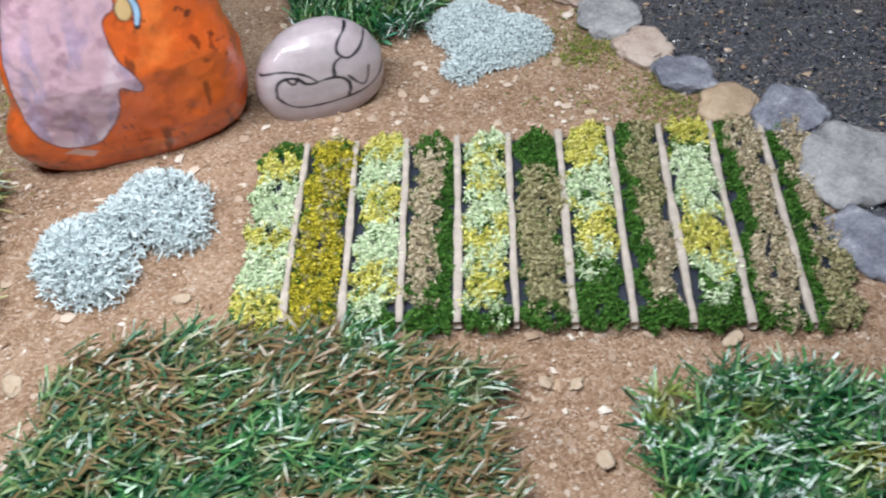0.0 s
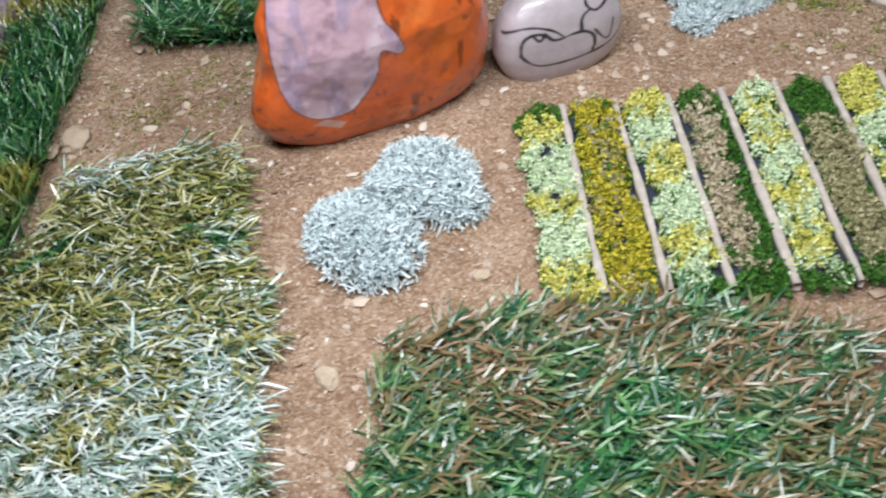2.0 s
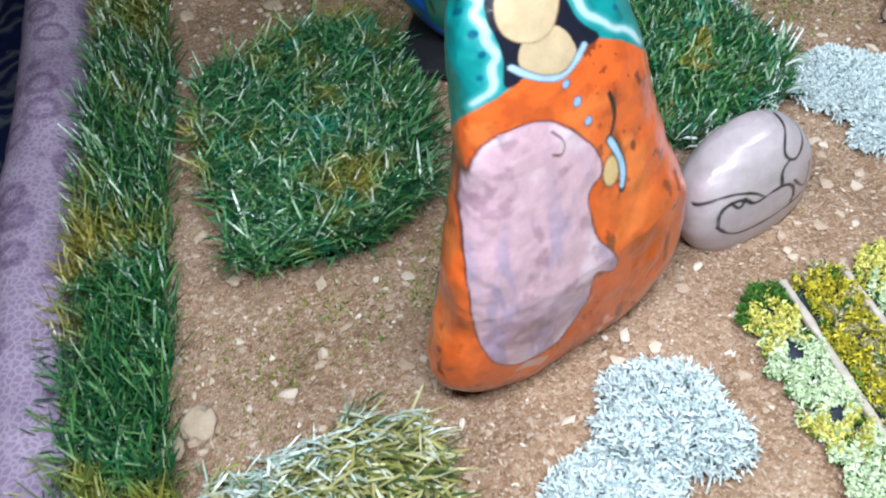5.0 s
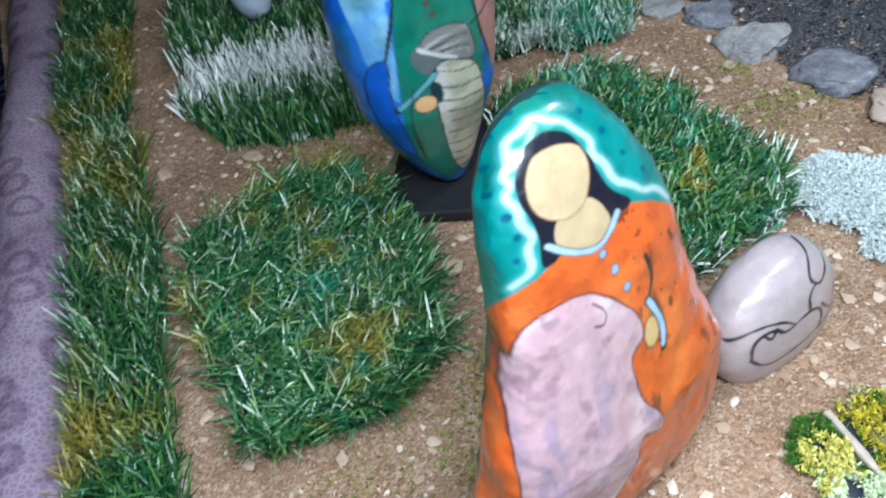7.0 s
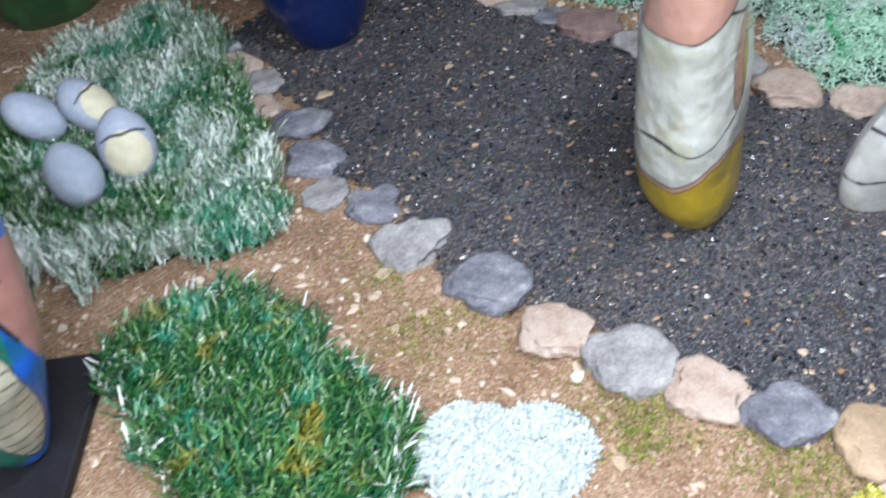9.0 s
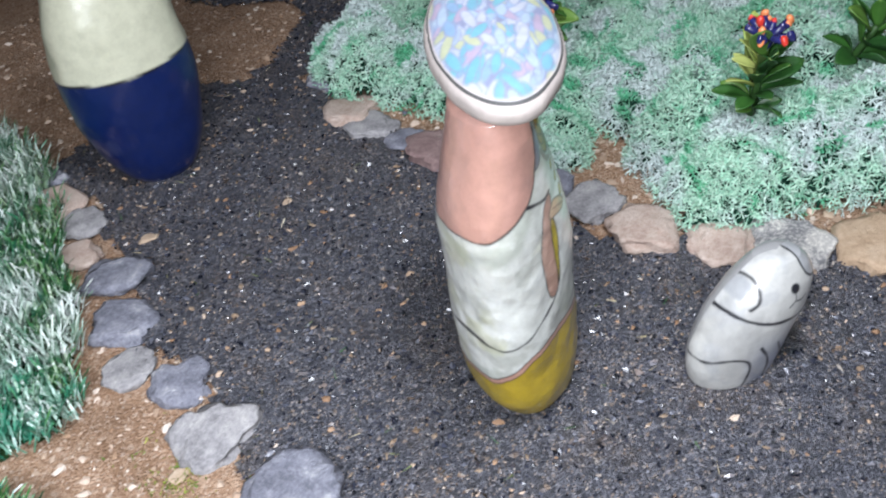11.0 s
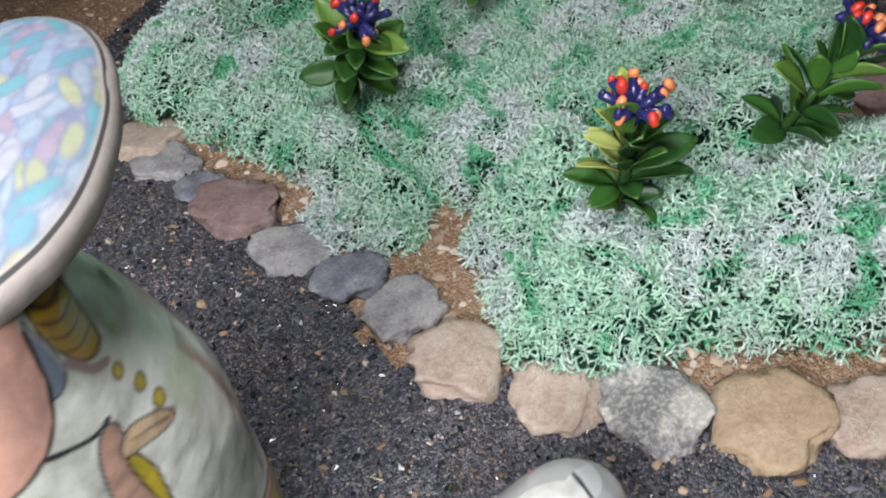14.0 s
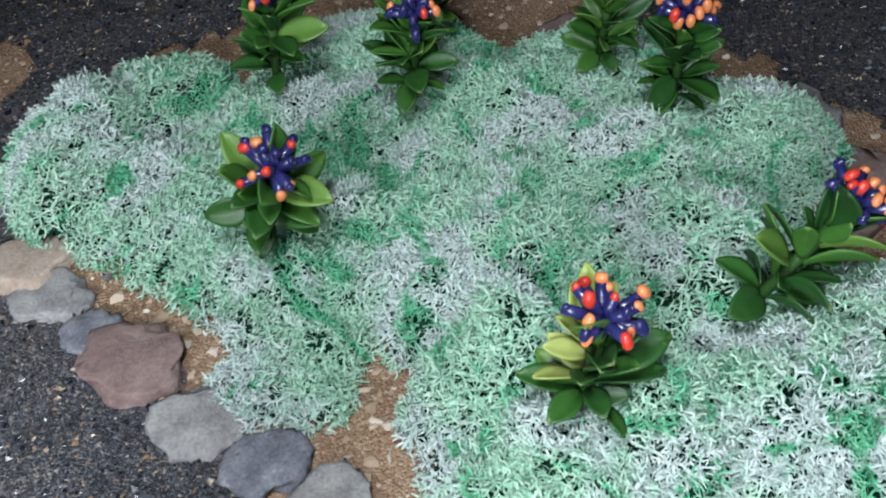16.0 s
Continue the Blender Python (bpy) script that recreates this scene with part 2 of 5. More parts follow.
FLOCK = {
    "mint": leafy("flock_mint", [(0.0, (0.46, 0.6, 0.36)), (0.5, (0.66, 0.76, 0.5)), (1.0, (0.84, 0.88, 0.68))], rough=0.95, sheen=0.1),
    "lemon": leafy("flock_lemon", [(0.0, (0.42, 0.42, 0.07)), (0.5, (0.66, 0.6, 0.12)), (1.0, (0.82, 0.76, 0.32))], rough=0.95, sheen=0.1),
    "gold": leafy("flock_gold", [(0.0, (0.07, 0.1, 0.012)), (0.2, (0.24, 0.22, 0.02)), (0.45, (0.5, 0.42, 0.03)), (1.0, (0.76, 0.64, 0.09))], rough=0.95, sheen=0.1),
    "tan": leafy("flock_tan", [(0.0, (0.3, 0.23, 0.14)), (0.5, (0.5, 0.41, 0.27)), (1.0, (0.68, 0.59, 0.44))], rough=0.95, sheen=0.1),
    "olive": leafy("flock_olive", [(0.0, (0.2, 0.18, 0.08)), (0.5, (0.38, 0.34, 0.18)), (1.0, (0.54, 0.48, 0.3))], rough=0.95, sheen=0.1),
    "green": leafy("flock_green", [(0.0, (0.02, 0.075, 0.012)), (0.5, (0.05, 0.14, 0.02)), (1.0, (0.11, 0.23, 0.05))], rough=0.95, sheen=0.1),
}
BOARD = plain("navy_board", (0.025, 0.03, 0.045), 0.7, 0.3, 0.4, 120)
CARD = plain("beige_card", (0.43, 0.37, 0.32), 0.9, 0.15, 0.2, 160, 0.4)
LEAF = leaf_material("plastic_leaf", [(0.0, (0.01, 0.05, 0.014)), (0.45, (0.025, 0.1, 0.016)), (0.85, (0.07, 0.19, 0.03)), (1.0, (0.18, 0.31, 0.06))], (0.2, 0.28, 0.07))
LEAF_PALE = leaf_material("plastic_leaf_pale", [(0.0, (0.14, 0.24, 0.04)), (0.5, (0.3, 0.38, 0.09)), (1.0, (0.44, 0.46, 0.16))], (0.52, 0.46, 0.2))
STEM = plain("plastic_stem", (0.03, 0.08, 0.02), 0.4, 0.5, 0.3, 200)
VIOLET = plain("violet_plastic", (0.02, 0.022, 0.11), 0.25, 0.5, 0.4, 200, 0.1, 0.4)
BUDS = [plain("orange_bud", (0.8, 0.26, 0.1), 0.3, 0.5, 0.25, 250, 0.1, 0.3), plain("red_bud", (0.65, 0.045, 0.03), 0.3, 0.5, 0.25, 250, 0.1, 0.3)]


def paint_material(name, rough, coat):
    m, t, n, l, p = material(name)
    a = n.new("ShaderNodeAttribute")
    a.attribute_name = "paint"
    worn = ramp(t, noise_at(t, 160, 6, 0.7), [(0.3, (0.72, 0.72, 0.72)), (0.6, (1, 1, 1))])
    l.new(mixed(t, 0.6, a.outputs["Color"], worn, "MULTIPLY"), p.inputs["Base Color"])
    p.inputs["Roughness"].default_value = rough
    p.inputs["Coat Weight"].default_value, p.inputs["Coat Roughness"].default_value = coat, 0.12
    bumped(t, p, noise_at(t, 120, 5), 0.35, 0.0012)
    return m


PAINT, MATT = paint_material("glossy_paint", 0.34, 0.7), paint_material("matt_paint", 0.62, 0.0)


def lace_material():
    m, t, n, l, p = material("lilac_lace")
    c = n.new("ShaderNodeTexCoord")
    v = n.new("ShaderNodeTexVoronoi")
    v.inputs["Scale"].default_value = 42
    l.new(c.outputs["Object"], v.inputs["Vector"])
    w = n.new("ShaderNodeTexVoronoi")
    w.feature = "DISTANCE_TO_EDGE"
    w.inputs["Scale"].default_value = 330
    l.new(c.outputs["Object"], w.inputs["Vector"])
    base = ramp(t, noise_at(t, 30, 4), [(0.3, (0.24, 0.18, 0.26)), (0.7, (0.4, 0.32, 0.42))])
    flowers = ramp(t, v.outputs["Distance"], [(0.2, (1, 1, 1)), (0.27, (0.58, 0.52, 0.62)), (0.36, (0.58, 0.52, 0.62)), (0.43, (1, 1, 1))])
    holes = ramp(t, w.outputs["Distance"], [(0.06, (1, 1, 1)), (0.16, (0.6, 0.54, 0.64))])
    l.new(mixed(t, 0.7, mixed(t, 0.8, base, flowers, "MULTIPLY"), holes, "MULTIPLY"), p.inputs["Base Color"])
    p.inputs["Roughness"].default_value, p.inputs["Specular IOR Level"].default_value = 0.85, 0.2
    bumped(t, p, w.outputs["Distance"], 0.5, -0.0006)
    return m


def cloth_material():
    m, t, n, l, p = material("blue_patterned_cloth")
    c = n.new("ShaderNodeTexCoord")
    w = n.new("ShaderNodeTexWave")
    w.wave_type = "RINGS"
    w.inputs["Scale"].default_value, w.inputs["Distortion"].default_value, w.inputs["Detail Scale"].default_value = 9, 14, 2
    l.new(c.outputs["Object"], w.inputs["Vector"])
    lines = ramp(t, w.outputs["Fac"], [(0.0, (0.012, 0.02, 0.1)), (0.55, (0.02, 0.03, 0.18)), (0.62, (0.26, 0.26, 0.1)), (0.7, (0.016, 0.026, 0.14)), (0.93, (0.2, 0.22, 0.3))])
    l.new(lines, p.inputs["Base Color"])
    p.inputs["Roughness"].default_value = 0.9
    return m


LACE, CLOTH = lace_material(), cloth_material()
ROOM = grainy("dim_plaster", [(0.3, (0.05, 0.05, 0.055)), (0.7, (0.08, 0.08, 0.085))], 3, 60, 0.95, 0.2, 0.002)
DARK_FLOOR = grainy("dark_floor", [(0.3, (0.02, 0.02, 0.025)), (0.7, (0.04, 0.04, 0.05))], 4, 60, 0.7, 0.2, 0.002)

# ---- mesh helpers ----


def fractal(p, scale, seed=0, octaves=3):
    """Smooth value noise about 0, for arrays of points (n, k)."""
    p = np.asarray(p, float) * scale + seed * 17.31
    k = p.shape[1]
    out, amp = np.zeros(len(p)), 1.0
    for _ in range(octaves):
        i = np.floor(p).astype(np.int64)
        f = p - i
        f = f * f * (3 - 2 * f)
        total = np.zeros(len(p))
        for corner in range(1 << k):
            bits = [(corner >> a) & 1 for a in range(k)]
            h = np.zeros(len(p), np.int64)
            weight = np.ones(len(p))
            for a, (b, prime) in enumerate(zip(bits, (73856093, 19349663, 83492791))):
                h ^= (i[:, a] + b) * prime
                weight = weight * (f[:, a] if b else 1 - f[:, a])
            h = (h ^ (h >> 13)) * 1274126177 & 0x7FFFFFFF
            total += weight * ((h >> 7) % 10007 / 10007.0 - 0.5)
        out += amp * total
        p, amp = p * 2.03 + 5.7, amp * 0.5
    return out


def mesh_of(name, verts, faces, mats, smooth=False, slots=None):
    me = bpy.data.meshes.new(name)
    me.from_pydata(np.asarray(verts, float).tolist(), [], faces if isinstance(faces, list) else faces.tolist())
    for m in mats if isinstance(mats, (list, tuple)) else [mats]:
        me.materials.append(m)
    if smooth:
        me.polygons.foreach_set("use_smooth", np.ones(len(me.polygons), bool))
    if slots is not None:
        me.polygons.foreach_set("material_index", np.asarray(slots, np.int32))
    me.update()
    return me


def part(name, me, parent, m=None, label=""):
    ob = new(name, me)
    ob.parent = parent
    if m is not None:
        ob.matrix_basis = m
    return tagged(ob, label)


def grid_faces(nu, nv, wrap=False):
    """Quads of a grid stored row by row: nv rows of nu points."""
    a = np.arange(nu if wrap else nu - 1)
    b = np.arange(nv - 1)[:, None]
    right = (a + 1) % nu
    return np.stack([b * nu + a, b * nu + right, (b + 1) * nu + right, (b + 1) * nu + a], -1).reshape(-1, 4)


def sheet(x0, x1, y0, y1, step, height):
    xs, ys = np.arange(x0, x1 + step / 2, step), np.arange(y0, y1 + step / 2, step)
    gx, gy = np.meshgrid(xs, ys)
    p = np.stack([gx.ravel(), gy.ravel()], 1)
    return np.c_[p, height(p)], grid_faces(len(xs), len(ys))


def box_mesh(name, sx, sy, sz, mat, bevel=0.0, segments=2):
    bm = bmesh.new()
    bmesh.ops.create_cube(bm, size=1, matrix=Matrix.Diagonal((sx, sy, sz, 1)))
    if bevel:
        bmesh.ops.bevel(bm, geom=bm.edges[:], offset=bevel, segments=segments, affect="EDGES", profile=0.5)
    me = bpy.data.meshes.new(name)
    bm.to_mesh(me)
    bm.free()
    me.materials.append(mat)
    return me


def lumps(points, size, seed, flat=0.6, name="grit", mats=None, slots=None):
    """Many small angular grains: squashed octahedra, turned at random."""
    r = np.random.default_rng(seed)
    n = len(points)
    base = np.array([(1, 0, 0), (-1, 0, 0), (0, 1, 0), (0, -1, 0), (0, 0, 1), (0, 0, -1)], float)
    tri = np.array([(0, 2, 4), (2, 1, 4), (1, 3, 4), (3, 0, 4), (2, 0, 5), (1, 2, 5), (3, 1, 5), (0, 3, 5)])
    v = base[None] * r.uniform(0.55, 1.2, (n, 6, 1))
    v[:, :, 2] *= flat
    q = r.normal(size=(n, 3, 3)) * np.array([0.5, 0.5, 0.25])[:, None] + np.eye(3)
    a = r.uniform(0, 6.283, n)
    rot = np.zeros((n, 3, 3))
    rot[:, 0, 0], rot[:, 0, 1], rot[:, 1, 0], rot[:, 1, 1], rot[:, 2, 2] = np.cos(a), -np.sin(a), np.sin(a), np.cos(a), 1
    v = np.einsum("nij,nkj->nki", rot @ q, v) * np.asarray(size).reshape(-1, 1, 1) * 0.5
    v += np.asarray(points)[:, None, :]
    f = (tri[None] + 6 * np.arange(n)[:, None, None]).reshape(-1, 3)
    return mesh_of(name, v.reshape(-1, 3), f, mats, slots=None if slots is None else np.repeat(slots, 8))


def flakes(points, long, wide, seed, name, mats, slots):
    """A fuzzy pile of short pointed fibres, one three-cornered blade each, leaning every way."""
    r = np.random.default_rng(seed)
    n = len(points)
    d = r.normal(size=(n, 3)) + np.array([0, 0, 0.5])
    d /= np.linalg.norm(d, axis=1)[:, None]
    s = np.cross(d, r.normal(size=(n, 3)))
    s /= np.linalg.norm(s, axis=1)[:, None]
    long, wide = long * r.uniform(0.6, 1.3, (n, 1)), wide * r.uniform(0.6, 1.3, (n, 1))
    v = np.stack([points - s * wide / 2 - d * long / 2, points + s * wide / 2 - d * long / 2, points + d * long / 2], 1)
    return mesh_of(name, v.reshape(-1, 3), np.arange(3 * n).reshape(-1, 3), mats, slots=slots)


def pebbles(points, size, seed, name, mat):
    """Small worn chips: twenty-sided lumps, squashed and knocked out of round."""
    r = np.random.default_rng(seed)
    bm = bmesh.new()
    bmesh.ops.create_icosphere(bm, subdivisions=1, radius=0.5)
    base = np.array([q.co for q in bm.verts])
    tri = np.array([[q.index for q in f.verts] for f in bm.faces])
    bm.free()
    n, k = len(points), len(base)
    v = base[None] * r.uniform(0.45, 1.3, (n, k, 1)) * r.uniform(0.6, 1.45, (n, 1, 3)) * np.array([1, 1, 0.5])
    a = r.uniform(0, 6.283, n)
    c, s = np.cos(a)[:, None], np.sin(a)[:, None]
    v = np.stack([v[..., 0] * c - v[..., 1] * s, v[..., 0] * s + v[..., 1] * c, v[..., 2]], -1) * np.asarray(size)[:, None, None]
    f = (tri[None] + k * np.arange(n)[:, None, None]).reshape(-1, 3)
    return mesh_of(name, (v + points[:, None, :]).reshape(-1, 3), f, mat)


def inside(p, cx, cy, sx, sy, rot, power=4.0, edge=0.12, seed=0):
    """How deep points lie in a rounded plot with a ragged edge: above 0 inside."""
    c, s = math.cos(radians(rot)), math.sin(radians(rot))
    u, v = (p[:, 0] - cx) * c + (p[:, 1] - cy) * s, -(p[:, 0] - cx) * s + (p[:, 1] - cy) * c
    d = (np.abs(u / sx * 2) ** power + np.abs(v / sy * 2) ** power) ** (1 / power)
    return 1 - d + edge * 2 * fractal(p, 45, seed)


def soil_height(p):
    return 0.0035 * fractal(p, 14, 1) + 0.0016 * fractal(p, 90, 2) + 0.0009 * fractal(p, 300, 3, 2)


def road_depth(p):
    """Above 0 on the black sand: the way between the two rows of edging stones, which turns round the moss bed."""
    x, y = p[:, 0], p[:, 1]
    west = np.interp(y, [-0.2, 0.33, 0.39, 0.43, 0.5, 0.58, 0.66, 0.9, 1.6], [0.25, 0.21, 0.205, 0.182, 0.138, 0.116, 0.1, 0.1, 0.12])
    east = np.interp(y, [-0.2, 0.45, 0.52, 0.555, 0.6, 0.66, 0.72, 0.78, 0.95, 1.6], [1.2, 0.75, 0.41, 0.365, 0.325, 0.31, 0.29, 0.275, 0.285, 0.285])
    first = np.minimum(x - west, east - x)
    ring = np.minimum(np.hypot((x - 0.44) / 0.165, (y - 0.7) / 0.24) - 1, 2.3 - np.hypot((x - 0.44) / 0.165, (y - 0.7) / 0.24)) * 0.15
    ring = np.where((x > 0.285 + 0.03 * np.sin(y * 40)), ring, -1)
    north = 0.93 - y - 0.25 * np.abs(x - 0.2)
    return np.maximum(np.minimum(first, np.maximum(north, -1)), ring) + 0.02 * fractal(p, 30, 9) + 0.014 * fractal(p, 130, 19)

# ---- setting ----
v, f = sheet(-0.29, 0.95, -0.1, 1.5, 0.006, soil_height)
tagged(new("ground", mesh_of("ground", v, f, SOIL, True)), "brown sandy soil with grit, spread on a tabletop", "soil", kind="structure")


def make_road():
    v, f = sheet(0.06, 0.95, 0.1, 1.3, 0.005, lambda p: soil_height(p) + 0.0022)
    ok = road_depth(v[:, :2]) > 0
    f = f[ok[f].all(1)]
    used = np.unique(f)
    again = np.full(len(v), -1)
    again[used] = np.arange(len(used))
    tagged(new("road", mesh_of("road", v[used], again[f], ROAD, True)), "path of fine black sand between two rows of stones", "path", kind="structure")


make_road()

table = tagged(new("table"), "wooden table carrying the soil, under a lilac lace cloth", "table")
table.matrix_basis = pose(0.345, 0.7, 0, 0, 0, -3.2) @ pose(-0.345, -0.7, 0)
part("tabletop", box_mesh("tabletop", 1.26, 1.66, 0.03, plain("table_wood", (0.2, 0.12, 0.07), 0.5), 0.004), table, pose(0.345, 0.7, -0.025))
leg = box_mesh("table_leg", 0.06, 0.06, 0.7, plain("table_leg_wood", (0.18, 0.11, 0.06), 0.5), 0.004)
for x in (-0.23, 0.92):
    for y in (-0.05, 1.45):
        part("leg", leg, table, pose(x, y, -0.39))


def make_room():
    for name, size, at, mat, label in (
        ("floor", (4, 5, 0.1), (0.3, 0.7, -0.79), DARK_FLOOR, "dark floor of an unlit room"),
        ("ceiling", (4, 5, 0.1), (0.3, 0.7, 1.81), ROOM, "plain ceiling in the dark"),
        ("wall_north", (4, 0.1, 2.5), (0.3, 3.15, 0.51), ROOM, "plain wall in the dark"),
        ("wall_south", (4, 0.1, 2.5), (0.3, -1.75, 0.51), ROOM, "plain wall in the dark"),
        ("wall_east", (0.1, 4.8, 2.5), (2.25, 0.7, 0.51), ROOM, "plain wall in the dark"),
        ("wall_west", (0.1, 4.8, 2.5), (-1.65, 0.7, 0.51), ROOM, "plain wall in the dark"),
    ):
        ob = new(name, box_mesh(name, *size, mat))
        ob.matrix_basis = pose(*at)
        tagged(ob, label, name.split("_")[0], kind="structure")


make_room()


def make_lace():
    """The rolled edge of the lace cloth along the rim of the soil."""
    ys = np.linspace(-0.12, 1.5, 260)
    a = np.linspace(0, 2 * np.pi, 28, endpoint=False)
    cx = np.interp(ys, [-0.12, 0.35, 0.5, 0.7, 0.9, 1.5], [-0.309, -0.301, -0.294, -0.284, -0.269, -0.217]) + 0.002 * np.sin(ys * 31)
    v = []
    for y, x in zip(ys, cx):
        ring = np.c_[x + 0.0195 * np.cos(a), np.full(28, y), -0.004 + 0.0185 * np.sin(a)]
        bulge = 1 + 0.16 * fractal(np.c_[np.full(28, y), np.cos(a) * 0.03, np.sin(a) * 0.03], 24, 4)
        ring[:, 0] = x + (ring[:, 0] - x) * bulge
        ring[:, 2] = -0.004 + (ring[:, 2] + 0.004) * bulge
        v.append(ring)
    me = mesh_of("lace_cloth", np.concatenate(v), grid_faces(28, len(ys), True), LACE, True)
    tagged(new("lace_cloth", me), "rolled lilac lace tablecloth edge along the soil", "tablecloth")
    # the cloth's fall from the table's edge
    ys = np.linspace(-0.12, 1.5, 160)
    zs = np.linspace(-0.015, -0.34, 30)
    gy, gz = np.meshgrid(ys, zs)
    gx = np.interp(gy, [-0.12, 0.35, 0.5, 0.7, 0.9, 1.5], [-0.318, -0.31, -0.303, -0.293, -0.278, -0.226]) + 0.004 * np.sin(gy * 55) * (-gz / 0.34)
    me = mesh_of("cloth_fall", np.stack([gx.ravel(), gy.ravel(), gz.ravel()], 1), grid_faces(160, 30), LACE, True)
    ob = new("hanging_cloth", me)
    ob.modifiers.new("thick", "SOLIDIFY").thickness = 0.0012
    tagged(ob, "lilac lace cloth hanging from the table's edge", "tablecloth")


make_lace()


def make_seat_cloth():
    v, f = sheet(-1.1, -0.33, 0.2, 1.9, 0.01, lambda p: -0.18 + 0.02 * fractal(p, 6, 5) + 0.006 * fractal(p, 22, 6))
    ob = new("blue_cloth", mesh_of("blue_cloth", v, f, CLOTH, True))
    ob.modifiers.new("thick", "SOLIDIFY").thickness = 0.003
    tagged(ob, "blue patterned cloth spread on a bench beside the table", "cloth")
    bench = tagged(new("bench"), "low dark bench under the blue cloth", "bench")
    wood = plain("dark_bench_wood", (0.03, 0.025, 0.025), 0.6)
    part("seat", box_mesh("bench_seat", 0.72, 1.66, 0.04, wood, 0.005), bench, pose(-0.73, 1.05, -0.225))
    leg = box_mesh("bench_leg", 0.05, 0.05, 0.496, wood, 0.004)
    for x in (-1.05, -0.42):
        for y in (0.27, 1.83):
            part("leg", leg, bench, pose(x, y, -0.493))


make_seat_cloth()

# ---- turf ----


def turf(label, mat, cx, cy, sx, sy, rot, count, long=0.016, wide=0.0011, lean=(0.0, 0.0), bend=1.0, seed=0, power=4.0, mat2=None, second=None, edge=0.12, backed=True, flat=0.0):
    """A cut of artificial grass: a thin backing and many bent, tapered blades."""
    r = np.random.default_rng(seed + 100)
    reach = max(sx, sy) * 0.75
    turn = radians(rot)
    u, w = r.uniform(-0.56, 0.56, count * 2) * sx, r.uniform(-0.56, 0.56, count * 2) * sy
    p = np.c_[cx + u * math.cos(turn) - w * math.sin(turn), cy + u * math.sin(turn) + w * math.cos(turn)]
    p = p[inside(p, cx, cy, sx, sy, rot, power, edge, seed) > 0.0][:count]
    n = len(p)
    z = soil_height(p) + 0.001
    az = r.uniform(0, 2 * np.pi, n)
    d = np.c_[np.cos(az), np.sin(az)] * r.uniform(0.25, 1.0, (n, 1)) + np.array(lean) * r.uniform(0.5, 1.4, (n, 1))
    away = np.hypot(d[:, 0], d[:, 1])
    tilt = np.clip(away, 0.05, 1.6) * bend
    d = d / away[:, None]
    length = long * r.uniform(0.5, 1.25, n)
    side = np.c_[-d[:, 1], d[:, 0]]
    twist = r.uniform(-0.6, 0.6, n)
    w = wide * r.uniform(0.6, 1.3, n)
    rows = []
    pos, ang = np.c_[p, z + (0.007 * r.uniform(0, 1, n) if flat else 0)], np.maximum(tilt * 0.6, flat * r.uniform(0.8, 1.2, n))
    for k, (width, share) in enumerate(((0.8, 0.45), (1.0, 0.4), (0.85, 0.15))):
        off = np.c_[side * np.cos(twist * k)[:, None], np.sin(twist * k)] * (w * width / 2)[:, None]
        rows += [pos - off, pos + off]
        step = length * share
        pos = pos + np.c_[d * (np.sin(ang) * step)[:, None], np.cos(ang) * step]
        ang = np.minimum(ang + tilt * r.uniform(0.05, 0.4, n), 1.62)
    pos[:, 2] = np.maximum(pos[:, 2], z + 0.0008)
    v = np.stack(rows + [pos], 1).reshape(-1, 3)
    b = 7 * np.arange(n)[:, None]
    quads = np.concatenate([b + np.array([0, 1, 3, 2]), b + np.array([2, 3, 5, 4])])
    tris = b + np.array([4, 5, 6])
    slot = np.zeros(n, int)
    if mat2 is not None:
        slot[second(p) > r.uniform(-0.5, 0.5, n) * 0.25] = 1
    gx, gf = sheet(cx - reach, cx + reach, cy - reach, cy + reach, 0.004, lambda q: soil_height(q) + 0.0012)
    keep = (inside(gx[:, :2], cx, cy, sx * 0.95, sy * 0.95, rot, power, edge, seed) > 0) & backed
    gf = gf[keep[gf].all(1)]
    used = np.unique(gf)
    again = np.full(len(gx), -1)
    again[used] = np.arange(len(used))
    faces = quads.tolist() + tris.tolist() + (again[gf] + len(v)).tolist()
    slots = np.r_[slot, slot, slot, np.full(len(gf), 2)]
    me = mesh_of("turf", np.concatenate([v, gx[used]]), faces, [mat, mat2 or mat, BACKING], slots=slots)
    return tagged(new("grass_patch", me), label, "artificial grass", "cuts of grass on the soil", "stuff")


turf("matted brown and green artificial grass on soil", TURF["brown"], -0.034, 0.234, 0.176, 0.13, -3, 13000, 0.0135, 0.00105, (0.75, -0.05), 1.3, 1, flat=1.12)
turf("green and yellow artificial grass in soil", TURF["yellow_green"], 0.169, 0.208, 0.145, 0.125, -4, 7500, 0.0135, 0.0011, (0.2, -0.1), 1.2, 2, flat=0.95)
turf("olive artificial grass with white painted tips", TURF["olive"], -0.199, 0.308, 0.094, 0.2, 4, 11000, 0.013, 0.0009, (0.8, -0.55), 1.2, 3, 5.0, TURF["snowy_olive"], lambda p: np.maximum((0.318 - p[:, 1]) * 3, (p[:, 1] - 0.41) * 6) + 0.3 * fractal(p, 45, 2), flat=1.05)
turf("bright green artificial grass cut on soil", TURF["green"], -0.168, 0.571, 0.1, 0.16, 0, 12000, 0.017, 0.0008, (0.35, -0.25), 1.2, 4, 3.0, flat=0.85)
